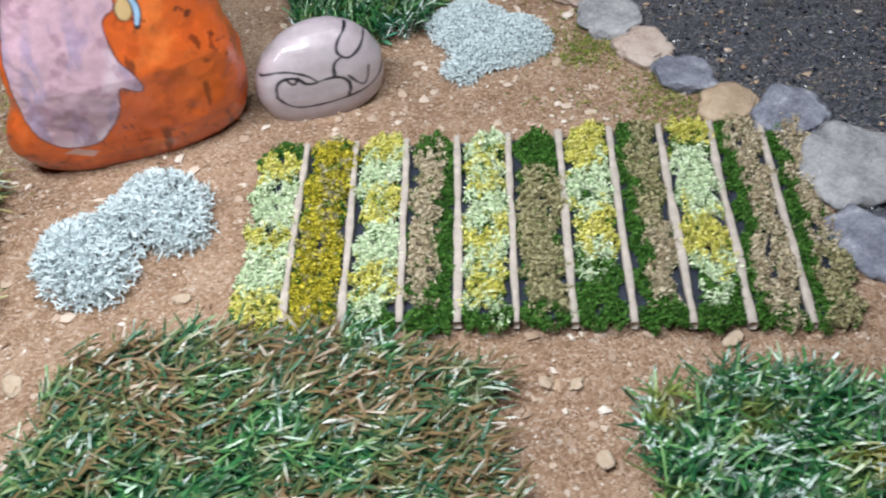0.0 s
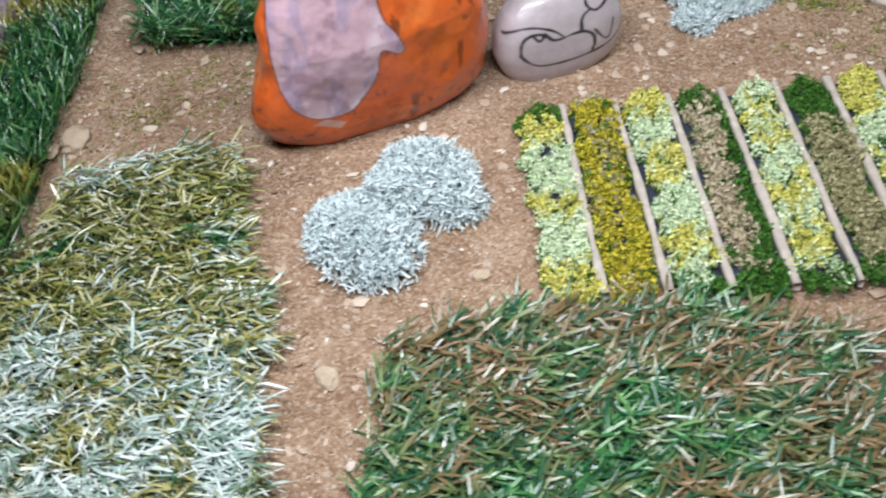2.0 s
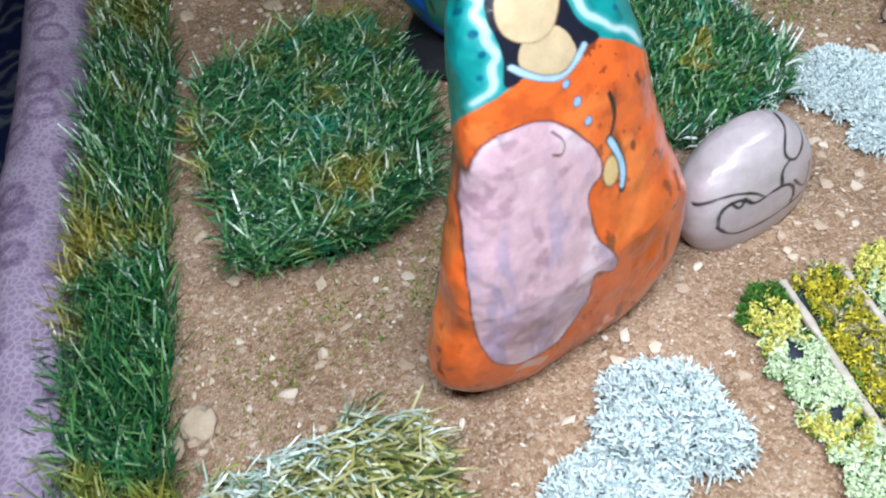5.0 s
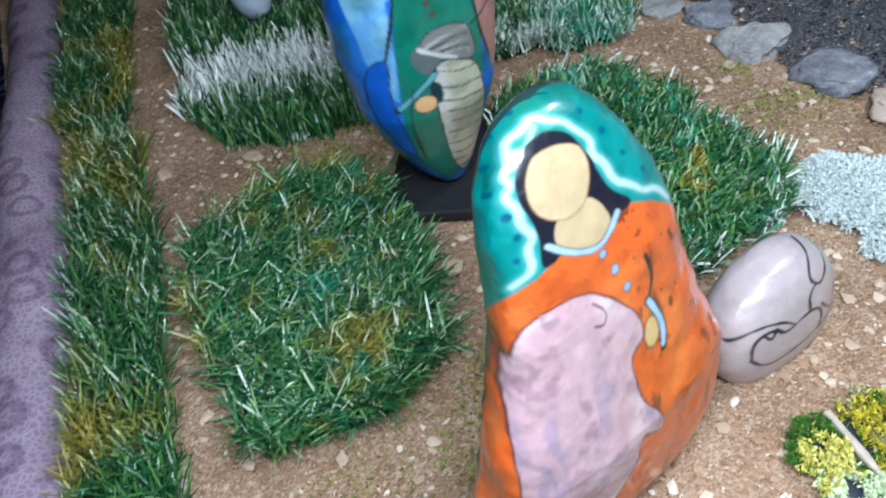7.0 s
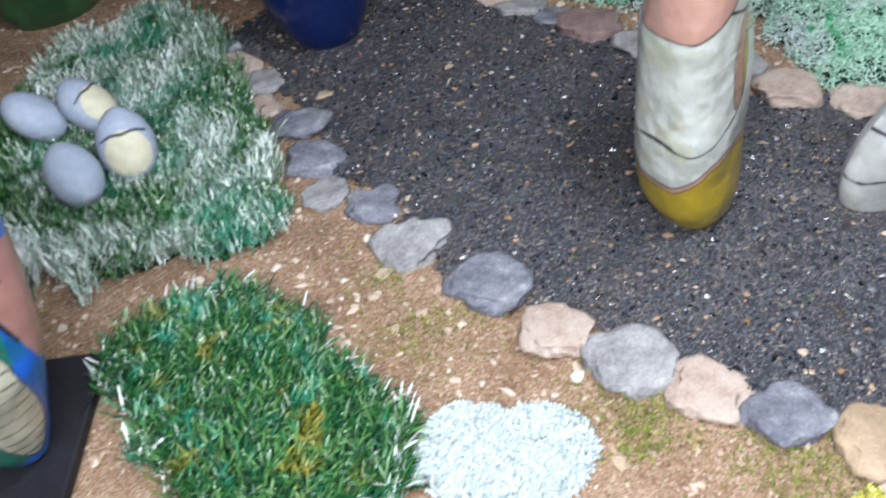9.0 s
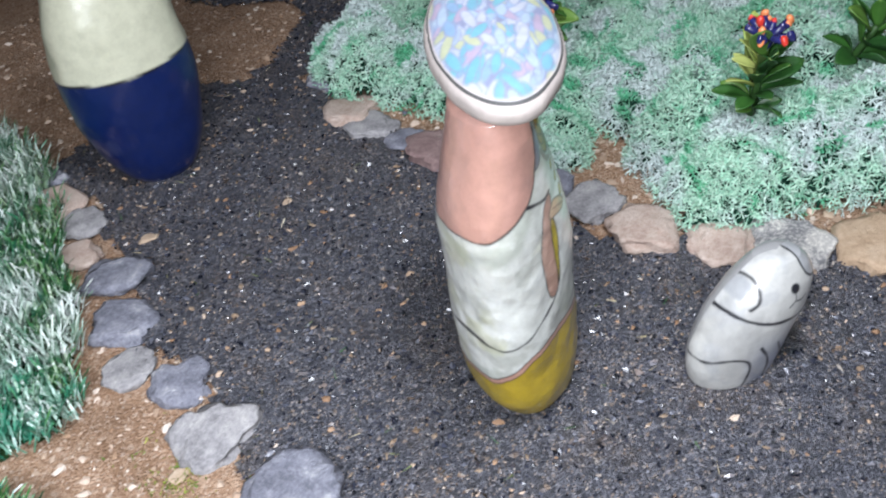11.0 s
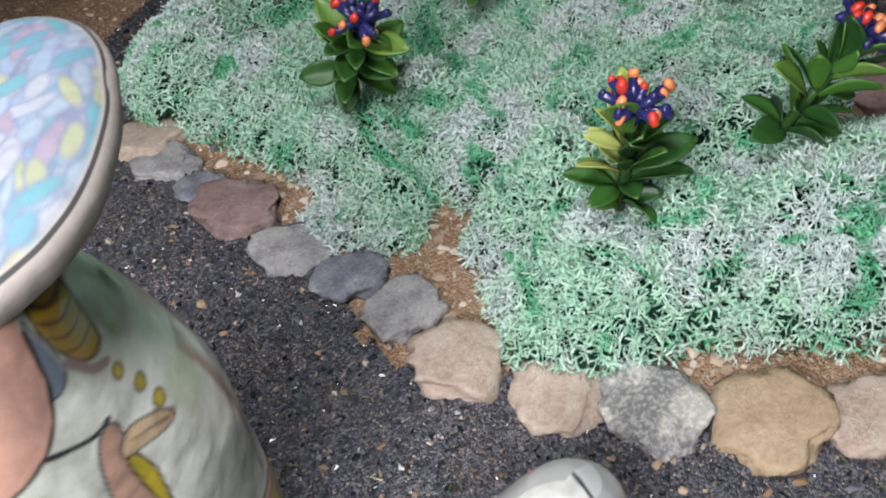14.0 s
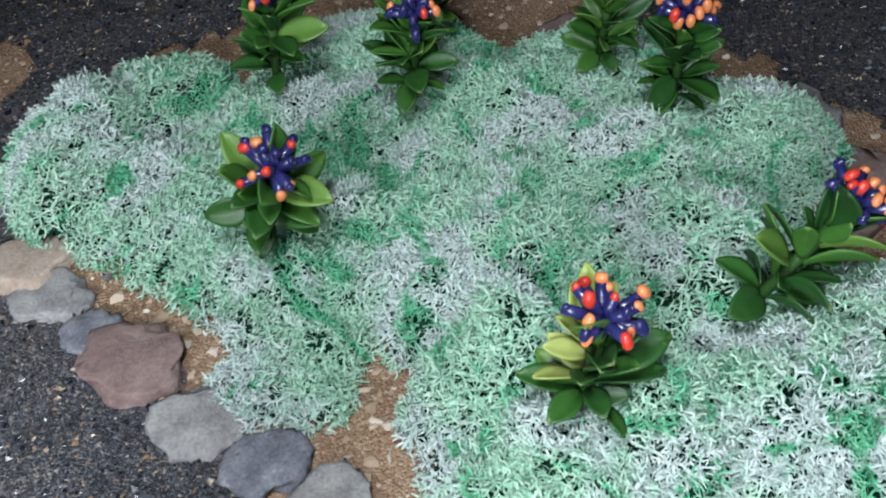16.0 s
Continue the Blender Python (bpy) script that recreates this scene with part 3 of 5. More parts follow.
turf("green artificial grass with a row of white blades", TURF["white_tip"], -0.116, 0.802, 0.135, 0.225, -7, 6400, 0.016, 0.0012, (0.0, 0.3), 0.8, 5, 5.0,
     TURF["snowy"], lambda p: 0.2 - np.abs(p[:, 1] - 0.768 + 0.3 * (p[:, 0] + 0.15)) * 8)
turf("dark green artificial grass beside painted stones", TURF["mottled"], -0.004, 0.577, 0.088, 0.165, 8, 10500, 0.0115, 0.001, (0.4, -0.2), 1.2, 6, 3.5, TURF["snowy"], lambda p: -0.045 - inside(p, -0.004, 0.577, 0.088, 0.165, 8, 3.5, 0.12, 6) * 0.9, flat=0.6)
turf("green artificial grass with white and teal paint", TURF["teal_white"], 0.023, 0.818, 0.13, 0.275, -8, 12500, 0.0135, 0.001, (0.15, 0.2), 1.0, 7, 4.0, flat=0.5)
turf("strip of green artificial grass along the cloth", TURF["border"], -0.257, 0.5, 0.042, 0.55, -5, 10500, 0.015, 0.0008, (0.1, -0.1), 1.0, 8, 5.0, flat=0.6)
turf("strip of green artificial grass along the cloth", TURF["border"], -0.222, 0.92, 0.046, 0.33, -7, 5400, 0.015, 0.0008, (0.1, -0.1), 1.0, 9, 5.0, flat=0.6)


def sparse(label, cx, cy, size, count, seed):
    """A dusting of short loose fibres, thinning outward."""
    r = np.random.default_rng(seed)
    p = np.array([cx, cy]) + r.normal(0, size * 0.36, (count * 14, 2))
    p = p[fractal(p, 70, seed) + r.uniform(-0.25, 0.25, len(p)) > 0.0]
    me = flakes(np.c_[p, soil_height(p) + 0.0012 * r.uniform(0.2, 1, len(p))], 0.0026, 0.0009, seed, "dust", DUST, None)
    return tagged(new("green_dust", me), label, "grass dust", kind="stuff")


# ---- grit and pebbles ----


def scatter(n, seed, x0, x1, y0, y1):
    r = np.random.default_rng(seed)
    return np.c_[r.uniform(x0, x1, n), r.uniform(y0, y1, n)], r


def make_grit():
    p, r = scatter(43000, 11, -0.27, 0.62, 0.0, 1.0)
    p[:, 1] = 0.17 + 0.98 * p[:, 1] ** 1.35
    p = p[road_depth(p) < 0.002]
    size = 0.0009 + 0.0022 * r.uniform(0, 1, len(p)) ** 3
    tagged(new("soil_grit", lumps(np.c_[p, soil_height(p) + size * 0.12], size, 1, 0.6, "soil_grit", GRIT)), "pale and brown grit on the soil", "grit", kind="stuff")
    p, r = scatter(15000, 13, -0.27, 0.66, 0.16, 1.15)
    p = p[road_depth(p) < 0.002]
    size = 0.0014 + 0.0048 * r.uniform(0, 1, len(p)) ** 6
    p[:, 0] += 0.01 * fractal(p, 60, 5)
    tagged(new("stone_chips", pebbles(np.c_[p, soil_height(p) + size * 0.06], size, 3, "stone_chips", CHIP)), "pale stone chips scattered on the soil", "chips", kind="stuff")
    p, r = scatter(420, 16, -0.27, 0.12, 0.42, 0.78)
    p = p[road_depth(p) < -0.005]
    size = 0.0028 + 0.0035 * r.uniform(0, 1, len(p)) ** 3
    tagged(new("stone_chips", pebbles(np.c_[p, soil_height(p) + size * 0.08], size, 8, "edge_chips", CHIP)), "pale chips scattered between the cuts of grass", "chips", kind="stuff")
    p, r = scatter(1400, 15, 0.26, 0.5, 0.5, 0.9)
    edge = np.interp(p[:, 1], [0.5, 0.56, 0.6, 0.66, 0.72, 0.8, 0.9], [0.46, 0.37, 0.345, 0.33, 0.31, 0.3, 0.3])
    p = p[(p[:, 0] > edge - 0.012) & (p[:, 0] < edge + 0.06)][:520]
    size = 0.0025 + 0.005 * r.uniform(0, 1, len(p)) ** 3
    tagged(new("stone_chips", pebbles(np.c_[p, soil_height(p) + size * 0.1], size, 6, "bed_chips", CHIP)), "pale chips on the soil round the moss bed", "chips", kind="stuff")
    p, r = scatter(2600, 14, 0.1, 0.6, 0.3, 1.1)
    p = p[road_depth(p) > 0.003]
    size = 0.0011 + 0.0032 * r.uniform(0, 1, len(p)) ** 4
    tagged(new("stone_chips", pebbles(np.c_[p, soil_height(p) + 0.002 + size * 0.1], size, 4, "road_chips", GRIT)), "brown and pale chips scattered on black sand", "chips", kind="stuff")
    p, r = scatter(96000, 12, 0.08, 0.7, 0.3, 1.1)
    p = p[road_depth(p) > 0.001][:33000]
    size = 0.0011 + 0.0018 * r.uniform(0, 1, len(p)) ** 3
    q, w = scatter(4200, 17, 0.1, 0.6, 0.3, 1.1)
    q = q[road_depth(q) > 0.003]
    q = q[(fractal(q, 22, 3) + w.uniform(-0.35, 0.35, len(q))) > 0.12][:420]
    me = flakes(np.c_[q, soil_height(q) + 0.0042], 0.0055, 0.0006, 19, "road_straw", STRAW, None)
    tagged(new("straw", me), "short pale and green straws strewn on the black sand", "straw", kind="stuff")
    tagged(new("black_grit", lumps(np.c_[p, soil_height(p) + 0.0022 + size * 0.15], size, 2, 0.8, "black_grit", BLACK_GRIT)), "black sand grains with pale specks", "sand", kind="stuff")


make_grit()


def stone_mesh(name, sx, sy, sz, mat, seed, rough=0.22, detail=3, cuts=0):
    """A worn stone: a sphere pressed flat, knocked out of round and broken off along a few planes."""
    bm = bmesh.new()
    bmesh.ops.create_icosphere(bm, subdivisions=detail, radius=1)
    co = np.array([v.co for v in bm.verts])
    big = fractal(co, 1.3, seed, 3)
    fine = fractal(co, 4.0, seed + 1, 3)
    out = co * (1 + rough * 2.2 * big + 0.07 * fine)[:, None]
    r = np.random.default_rng(seed)
    for _ in range(cuts):
        d = r.normal(size=3) * np.array([1, 1, 0.6])
        d /= np.linalg.norm(d)
        over = out @ d - r.uniform(0.78, 0.98)
        out -= np.clip(over, 0, None)[:, None] * d * 0.7
    out *= (1 + 0.09 * fractal(co, 5.0, seed + 2, 4))[:, None]
    if cuts:
        lid = 0.5 + 0.12 * fractal(co, 1.2, seed + 5) + 0.05 * out[:, 0]
        out[:, 2] -= np.clip(out[:, 2] - lid, 0, None) * 0.8
    out *= (1 + 0.08 * fractal(co, 8.0, seed + 3, 3))[:, None]
    out[:, 2] = np.sign(out[:, 2]) * np.abs(out[:, 2]) ** 0.8
    out *= np.array([sx, sy, sz]) / 2
    for v, c in zip(bm.verts, out):
        v.co = c
    me = bpy.data.meshes.new(name)
    bm.to_mesh(me)
    bm.free()
    me.materials.append(mat)
    me.polygons.foreach_set("use_smooth", np.ones(len(me.polygons), bool))
    return me


TONES = {"blue": "blue-grey", "grey": "grey", "pink": "pinkish", "tan": "tan", "plum": "purplish brown", "white": "white-crusted grey"}


def stones(group, rows, tall):
    for k, (x, y, size, tone) in enumerate(rows):
        r = random.Random(round(x * 1000) * 7 + round(y * 1000))
        me = stone_mesh("edging_stone", size * r.uniform(0.92, 1.04), size * r.uniform(0.88, 1.0), size * r.uniform(0.85, 1.05) * tall, STONE[tone], r.randrange(900), 0.28, 4, 3)
        ob = new("edging_stone", me)
        ob.matrix_basis = pose(x, y, size * 0.22 * tall, r.uniform(-6, 6), r.uniform(-6, 6), r.uniform(0, 360))
        tagged(ob, TONES[tone] + " rough stone edging the black path", "stone", group)


stones("stones along the near side of the path", [
    (0.095, 0.886, 0.026, "blue"), (0.094, 0.851, 0.033, "pink"), (0.101, 0.822, 0.025, "grey"), (0.089, 0.795, 0.027, "pink"),
    (0.099, 0.762, 0.033, "blue"), (0.092, 0.725, 0.036, "blue"), (0.084, 0.691, 0.026, "grey"), (0.1, 0.667, 0.029, "blue"),
    (0.098, 0.629, 0.037, "grey"), (0.114, 0.581, 0.037, "blue"), (0.12, 0.542, 0.033, "pink"), (0.133, 0.508, 0.037, "grey"),
    (0.147, 0.48, 0.032, "pink"), (0.163, 0.455, 0.033, "blue"), (0.178, 0.428, 0.03, "tan"), (0.203, 0.417, 0.041, "blue"),
    (0.219, 0.38, 0.053, "grey"), (0.207, 0.333, 0.034, "blue"), (0.225, 0.292, 0.04, "grey"),
], 0.36)
stones("stones along the moss bed", [
    (0.281, 0.86, 0.034, "blue"), (0.27, 0.815, 0.034, "pink"), (0.27, 0.79, 0.03, "grey"), (0.277, 0.764, 0.026, "blue"),
    (0.286, 0.738, 0.041, "plum"), (0.295, 0.7, 0.035, "grey"), (0.306, 0.671, 0.029, "blue"), (0.317, 0.643, 0.029, "grey"),
    (0.319, 0.609, 0.039, "pink"), (0.34, 0.579, 0.035, "pink"), (0.362, 0.556, 0.036, "white"), (0.388, 0.532, 0.041, "tan"),
    (0.414, 0.515, 0.034, "pink"), (0.448, 0.504, 0.036, "grey"), (0.564, 0.652, 0.05, "plum"), (0.582, 0.695, 0.05, "grey"), (0.552, 0.813, 0.035, "plum"),
], 0.36)


def chips(rows):
    for x, y, size in rows:
        r = random.Random(round(x * 1000) * 3 + round(y * 1000))
        ob = new("pebble", stone_mesh("pebble", size * 1.3, size * 0.95, size * 0.34, STONE["chip"], r.randrange(900), 0.4, 3, 5))
        ob.matrix_basis = pose(x, y, size * 0.08, r.uniform(-12, 12), r.uniform(-12, 12), r.uniform(0, 360))
        tagged(ob, "pale beige stone chip lying on the soil", "pebble", "pale chips on the soil")


chips([(-0.235, 0.434, 0.013), (-0.246, 0.429, 0.01), (-0.212, 0.704, 0.009), (-0.166, 0.692, 0.009), (-0.106, 0.556, 0.01), (-0.227, 0.64, 0.007),
       (-0.214, 0.498, 0.006), (0.125, 0.785, 0.008), (0.175, 0.568, 0.008), (0.199, 0.554, 0.005), (0.242, 0.456, 0.007), (0.33, 0.648, 0.005),
       (0.329, 0.583, 0.006), (0.08, 0.62, 0.008), (0.085, 0.243, 0.006), (0.142, 0.291, 0.007), (0.198, 0.761, 0.005), (-0.07, 0.329, 0.006),
       (-0.128, 0.291, 0.008), (0.069, 0.277, 0.005), (0.08, 0.275, 0.005), (0.372, 0.59, 0.006), (0.393, 0.562, 0.005), (0.242, 0.56, 0.004),
       (0.068, 0.584, 0.006), (0.1, 0.475, 0.006), (-0.181, 0.483, 0.005), (-0.239, 0.637, 0.006)])

# ---- rows of the little garden ----


def divider_mesh(k):
    """A hand-cut strip of card, a little wavy, with uneven edges."""
    y = np.linspace(-0.056, 0.056, 40)
    mid = 0.0008 * fractal(np.c_[y * 1.0, np.full(40, k * 3.1)], 22, k)
    half = 0.0015 + 0.0009 * fractal(np.c_[y, np.full(40, k * 1.7)], 90, k + 9)
    ring = [(-1, -0.002), (-1, 0.0016), (-0.7, 0.002), (0.7, 0.002), (1, 0.0016), (1, -0.002)]
    v = np.stack([np.c_[mid + half * a, y, np.full(40, b) + 0.0003 * fractal(np.c_[y, np.full(40, a)], 120, k)] for a, b in ring], 1).reshape(-1, 3)
    f = grid_faces(6, 40, True).tolist() + [list(range(6)), list(range(234, 240))[::-1]]
    return mesh_of("divider", v, f, CARD, True)


def make_garden():
    bed = tagged(new("garden_bed"), "flat navy board with beige dividers for planted rows", "garden bed")
    corners = [(-0.044, 0.3155), (0.19, 0.296), (0.205, 0.413), (-0.037, 0.414)]
    v = [(x, y, z) for z in (-0.002, 0.0018) for x, y in corners]
    part("board", mesh_of("garden_board", v, [[3, 2, 1, 0], [4, 5, 6, 7]] + [[k, (k + 1) % 4, 4 + (k + 1) % 4, 4 + k] for k in range(4)], BOARD), bed)
    for k in range(10):
        part("divider", divider_mesh(k), bed, pose(-0.0257 + 0.0228 * k, 0.3625 - 0.001 * k, 0.0036, 0, 0, -2.6 - 0.45 * k) @ Matrix.Diagonal((1, 0.95 + 0.017 * k, 1, 1)))
    zones = [
        ("rows of lemon and mint flock flowers", [(0.1, "green"), (0.22, "lemon"), (0.5, "mint"), (0.62, "lemon"), (0.88, "mint"), (1.0, "lemon")], None),
        ("row of golden yellow flock flowers", [(1.0, "gold")], None),
        ("row of mint and yellow flock flowers", [(0.12, "lemon"), (0.35, "mint"), (0.48, "lemon"), (0.72, "mint"), (0.84, "lemon"), (0.93, "mint"), (1.0, "green")], None),
        ("row of tan flock like dry straw", [(0.08, "green"), (0.86, "tan"), (1.0, "green")], (1, "green")),
        ("row of mint flock with yellow spots", [(0.1, "mint"), (0.2, "lemon"), (0.27, "mint"), (0.36, "lemon"), (0.52, "mint"), (0.64, "lemon"), (0.75, "mint"), (0.9, "lemon"), (0.94, "mint"), (1.0, "green")], None),
        ("row of green and olive tan flock", [(0.28, "green"), (0.94, "olive"), (1.0, "green")], None),
        ("row of yellow, mint and green flock", [(0.2, "lemon"), (0.46, "mint"), (0.66, "lemon"), (0.74, "mint"), (1.0, "green")], None),
        ("row of tan flock with a green edge", [(0.55, "olive"), (0.88, "tan"), (1.0, "green")], (-1, "green")),
        ("row of mint and lemon flock flowers", [(0.12, "lemon"), (0.17, "green"), (0.5, "mint"), (0.74, "lemon"), (0.86, "mint"), (1.0, "green")], None),
        ("row of tan flock with a green edge", [(0.94, "tan"), (1.0, "green")], (-1, "green")),
        ("row of tan flock with a green edge", [(0.7, "tan"), (1.0, "olive")], (-1, "green")),
    ]
    names = list(FLOCK)
    for k, (label, zone, side) in enumerate(zones):
        r = np.random.default_rng(50 + k)
        n = 16500
        u, v = r.uniform(-0.5, 0.5, n), r.uniform(0, 1, n)
        x = -0.036 + 0.0227 * k + (0.0065 + 0.0008 * k) * (0.5 - v) + u * 0.0178 + 0.0022 * fractal(np.c_[v * 9, np.full(n, k)], 1, 3) + np.sign(u) * 0.0075 * fractal(np.c_[v * 26, np.full(n, k * 2) + np.sign(u)], 1, 6)
        y = 0.4175 - v * (0.109 + 0.0018 * k) + 0.007 * fractal(np.c_[u * 4 + k, np.round(v)], 1.5, k + 21)
        slot = np.array([names.index(zone[-1][1])] * n)
        vv = v + 0.15 * fractal(np.c_[u * 5, v * 22], 1, k) + r.normal(0, 0.015, n)
        for stop, key in reversed(zone):
            slot[vv < stop] = names.index(key)
        if side:
            slot[u * side[0] > 0.18 + 0.25 * fractal(np.c_[u * 2, v * 8], 1, k + 3)] = names.index(side[1])
        if zone[0][1] == "gold":
            slot[fractal(np.c_[u * 6, v * 30], 1, 5) > 0.22] = names.index("olive")
        slot[(r.uniform(0, 1, n) < 0.03 + 0.35 * (np.abs(u) > 0.4)) | (fractal(np.c_[u * 5 + k, v * 30], 1, k + 31) > 0.36)] = names.index("green")
        tall = 0.0035 + 0.0035 * r.uniform(0, 1, n) * (1 - (2 * np.abs(u)) ** 4)
        tall[slot == names.index("green")] *= 0.8
        me = flakes(np.c_[x, y, tall * r.uniform(0.3, 1, n) + 0.0015], 0.0021, 0.00095, 70 + k, "planting", [FLOCK[m] for m in names], slot)
        tagged(new("planted_row", me), label, "planted row", "planted rows of the garden bed", "stuff")


make_garden()

# ---- moss ----


def sprigs(p, normal, size, thick, seed):
    """Forking lichen sprigs: each a stem with three forks and six blunt twigs, as narrow bent blades."""
    r = np.random.default_rng(seed)
    n = len(p)
    normal = normal + r.normal(0, 0.3, (n, 3))
    normal /= np.linalg.norm(normal, axis=1)[:, None]
    size = size * r.uniform(0.7, 1.3, n)
    th = np.full(n, thick) * r.uniform(0.8, 1.25, n)
    verts, quads, count = [], [], 0

    def across(d):
        a = np.cross(d, r.normal(size=d.shape))
        return a / np.linalg.norm(a, axis=1)[:, None]

    def blade(a, b, wa, wb):
        nonlocal count
        s = across(b - a)
        verts.append(np.stack([a - s * wa[:, None], a + s * wa[:, None], b + s * wb[:, None], b - s * wb[:, None]], 1).reshape(-1, 3))
        quads.append(count + 4 * np.arange(n)[:, None] + np.array([0, 1, 2, 3]))
        count += 4 * n

    tip = p + normal * (size * 0.45)[:, None]
    blade(p, tip, th, th * 0.9)
    s = across(normal)
    t = np.cross(normal, s)
    for k in range(3):
        a = k * 2.094 + r.uniform(-0.5, 0.5, n)
        d = normal * r.uniform(0.2, 0.7, (n, 1)) + s * np.cos(a)[:, None] + t * np.sin(a)[:, None]
        d /= np.linalg.norm(d, axis=1)[:, None]
        mid = tip + d * (size * r.uniform(0.3, 0.5, n))[:, None]
        blade(tip, mid, th * 0.95, th * 0.8)
        for _ in range(2):
            e = d + r.normal(0, 0.6, (n, 3))
            e /= np.linalg.norm(e, axis=1)[:, None]
            blade(mid - d * (th * 0.5)[:, None], mid + e * (size * r.uniform(0.25, 0.42, n))[:, None], th * 0.85, th * 0.5)
    return np.concatenate(verts), np.concatenate(quads).tolist()


def moss(name, label, mat, core, blobs, spacing, size, thick, seed, rough):
    """A cushion of lichen: lumpy core and sprigs all over it. blobs: x, y, radius, height."""
    def height(p):
        h = np.full(len(p), -0.01)
        warp = p + 0.006 * np.c_[fractal(p, 40, seed), fractal(p, 40, seed + 1)] * rough
        for x, y, rad, tall in blobs:
            q = 1 - np.hypot(warp[:, 0] - x, warp[:, 1] - y) / rad
            h = np.maximum(h, tall * np.sqrt(np.clip(q, 0, 1)) * (1 + 0.35 * fractal(p, 55, seed + 2)) - 0.01 * (q < 0))
        return h
    b = np.array(blobs)
    x0, x1 = (b[:, 0] - b[:, 2]).min() - 0.01, (b[:, 0] + b[:, 2]).max() + 0.01
    y0, y1 = (b[:, 1] - b[:, 2]).min() - 0.01, (b[:, 1] + b[:, 2]).max() + 0.01
    v, f = sheet(x0, x1, y0, y1, 0.003, lambda p: np.maximum(height(p) * 0.86 - 0.0025, -0.004))
    ok = height(v[:, :2]) > 0.0
    f = f[ok[f].all(1)]
    used = np.unique(f)
    again = np.full(len(v), -1)
    again[used] = np.arange(len(used))
    r = np.random.default_rng(seed)
    count = int((x1 - x0) * (y1 - y0) / spacing ** 2)
    p = np.c_[r.uniform(x0, x1, count), r.uniform(y0, y1, count)]
    h = height(p)
    p, h = p[h > 0.001], h[h > 0.001]
    e = 0.003
    gx = (height(p + [e, 0]) - height(p - [e, 0])) / (2 * e)
    gy = (height(p + [0, e]) - height(p - [0, e])) / (2 * e)
    normal = np.c_[-gx, -gy, np.full(len(p), 1.2)]
    normal /= np.linalg.norm(normal, axis=1)[:, None]
    # tufts: sprigs gather round the tips of the cushion and spread outward from them
    cell = size * 1.35
    q = np.floor(p / cell)
    best, off = np.full(len(p), 9.0), np.zeros_like(p)
    for i in (-1, 0, 1):
        for j in (-1, 0, 1):
            g = q + [i, j]
            hash1 = np.abs(np.sin(g[:, 0] * 127.1 + g[:, 1] * 311.7) * 43758.5) % 1
            hash2 = np.abs(np.sin(g[:, 0] * 269.5 + g[:, 1] * 183.3) * 43758.5) % 1
            o = p - (g + 0.5 + 0.8 * (np.c_[hash1, hash2] - 0.5)) * cell
            d = np.hypot(o[:, 0], o[:, 1])
            off[d < best] = o[d < best]
            best = np.minimum(best, d)
    best /= cell
    keep = r.uniform(0, 1, len(p)) > np.clip((best - 0.38) * 3, 0, 0.85)
    h = h + size * (0.55 if rough > 1.5 else 0.3) * (0.35 - best)
    normal = normal + np.c_[off / cell * 1.5, np.zeros(len(p))]
    normal /= np.linalg.norm(normal, axis=1)[:, None]
    p, h, normal = p[keep], h[keep], normal[keep]
    sv, sf = sprigs(np.c_[p, np.maximum(h, soil_height(p)) - 0.001], normal, size, thick, seed)
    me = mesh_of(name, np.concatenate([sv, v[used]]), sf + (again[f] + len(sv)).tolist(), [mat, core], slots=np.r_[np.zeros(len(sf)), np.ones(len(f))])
    return tagged(new(name, me), label, "moss", kind="stuff")


BED = [(0.316, 0.873, 0.036, 0.035), (0.353, 0.884, 0.035, 0.031), (0.339, 0.805, 0.045, 0.03), (0.361, 0.744, 0.048, 0.034), (0.401, 0.807, 0.06, 0.034), (0.449, 0.835, 0.06, 0.029),
       (0.387, 0.645, 0.036, 0.042), (0.421, 0.689, 0.055, 0.043), (0.408, 0.597, 0.038, 0.044), (0.372, 0.605, 0.033, 0.039), (0.45, 0.574, 0.042, 0.046), (0.465, 0.646, 0.055, 0.045),
       (0.494, 0.695, 0.06, 0.042), (0.466, 0.752, 0.07, 0.039), (0.535, 0.692, 0.05, 0.036), (0.497, 0.58, 0.043, 0.045), (0.518, 0.759, 0.055, 0.033), (0.348, 0.706, 0.02, 0.018),
       (0.305, 0.845, 0.036, 0.036), (0.32, 0.702, 0.016, 0.012), (0.335, 0.69, 0.014, 0.01)]
moss("moss_bed", "raised bed of dyed mint green and grey reindeer moss", MOSS_GREEN, MOSS_SHADE_CORE, BED, 0.0013, 0.0058, 0.00038, 21, 2.0)
moss("moss_cushion", "pale blue-white reindeer moss on soil", MOSS_PALE, PALE_CORE, [(-0.115, 0.357, 0.0175, 0.012), (-0.107, 0.343, 0.0155, 0.011), (-0.083, 0.384, 0.0185, 0.015), (-0.075, 0.368, 0.013, 0.011), (-0.098, 0.37, 0.015, 0.013)], 0.0012, 0.0052, 0.00046, 22, 1.2)
moss("moss_cushion", "pale blue-white reindeer moss on soil", MOSS_PALE, PALE_CORE, [(0.06, 0.504, 0.022, 0.012), (0.08, 0.496, 0.019, 0.012), (0.05, 0.471, 0.008, 0.006), (0.058, 0.511, 0.017, 0.011), (0.062, 0.486, 0.014, 0.009)], 0.00085, 0.0038, 0.00046, 23, 1.2)

# ---- plastic plants ----


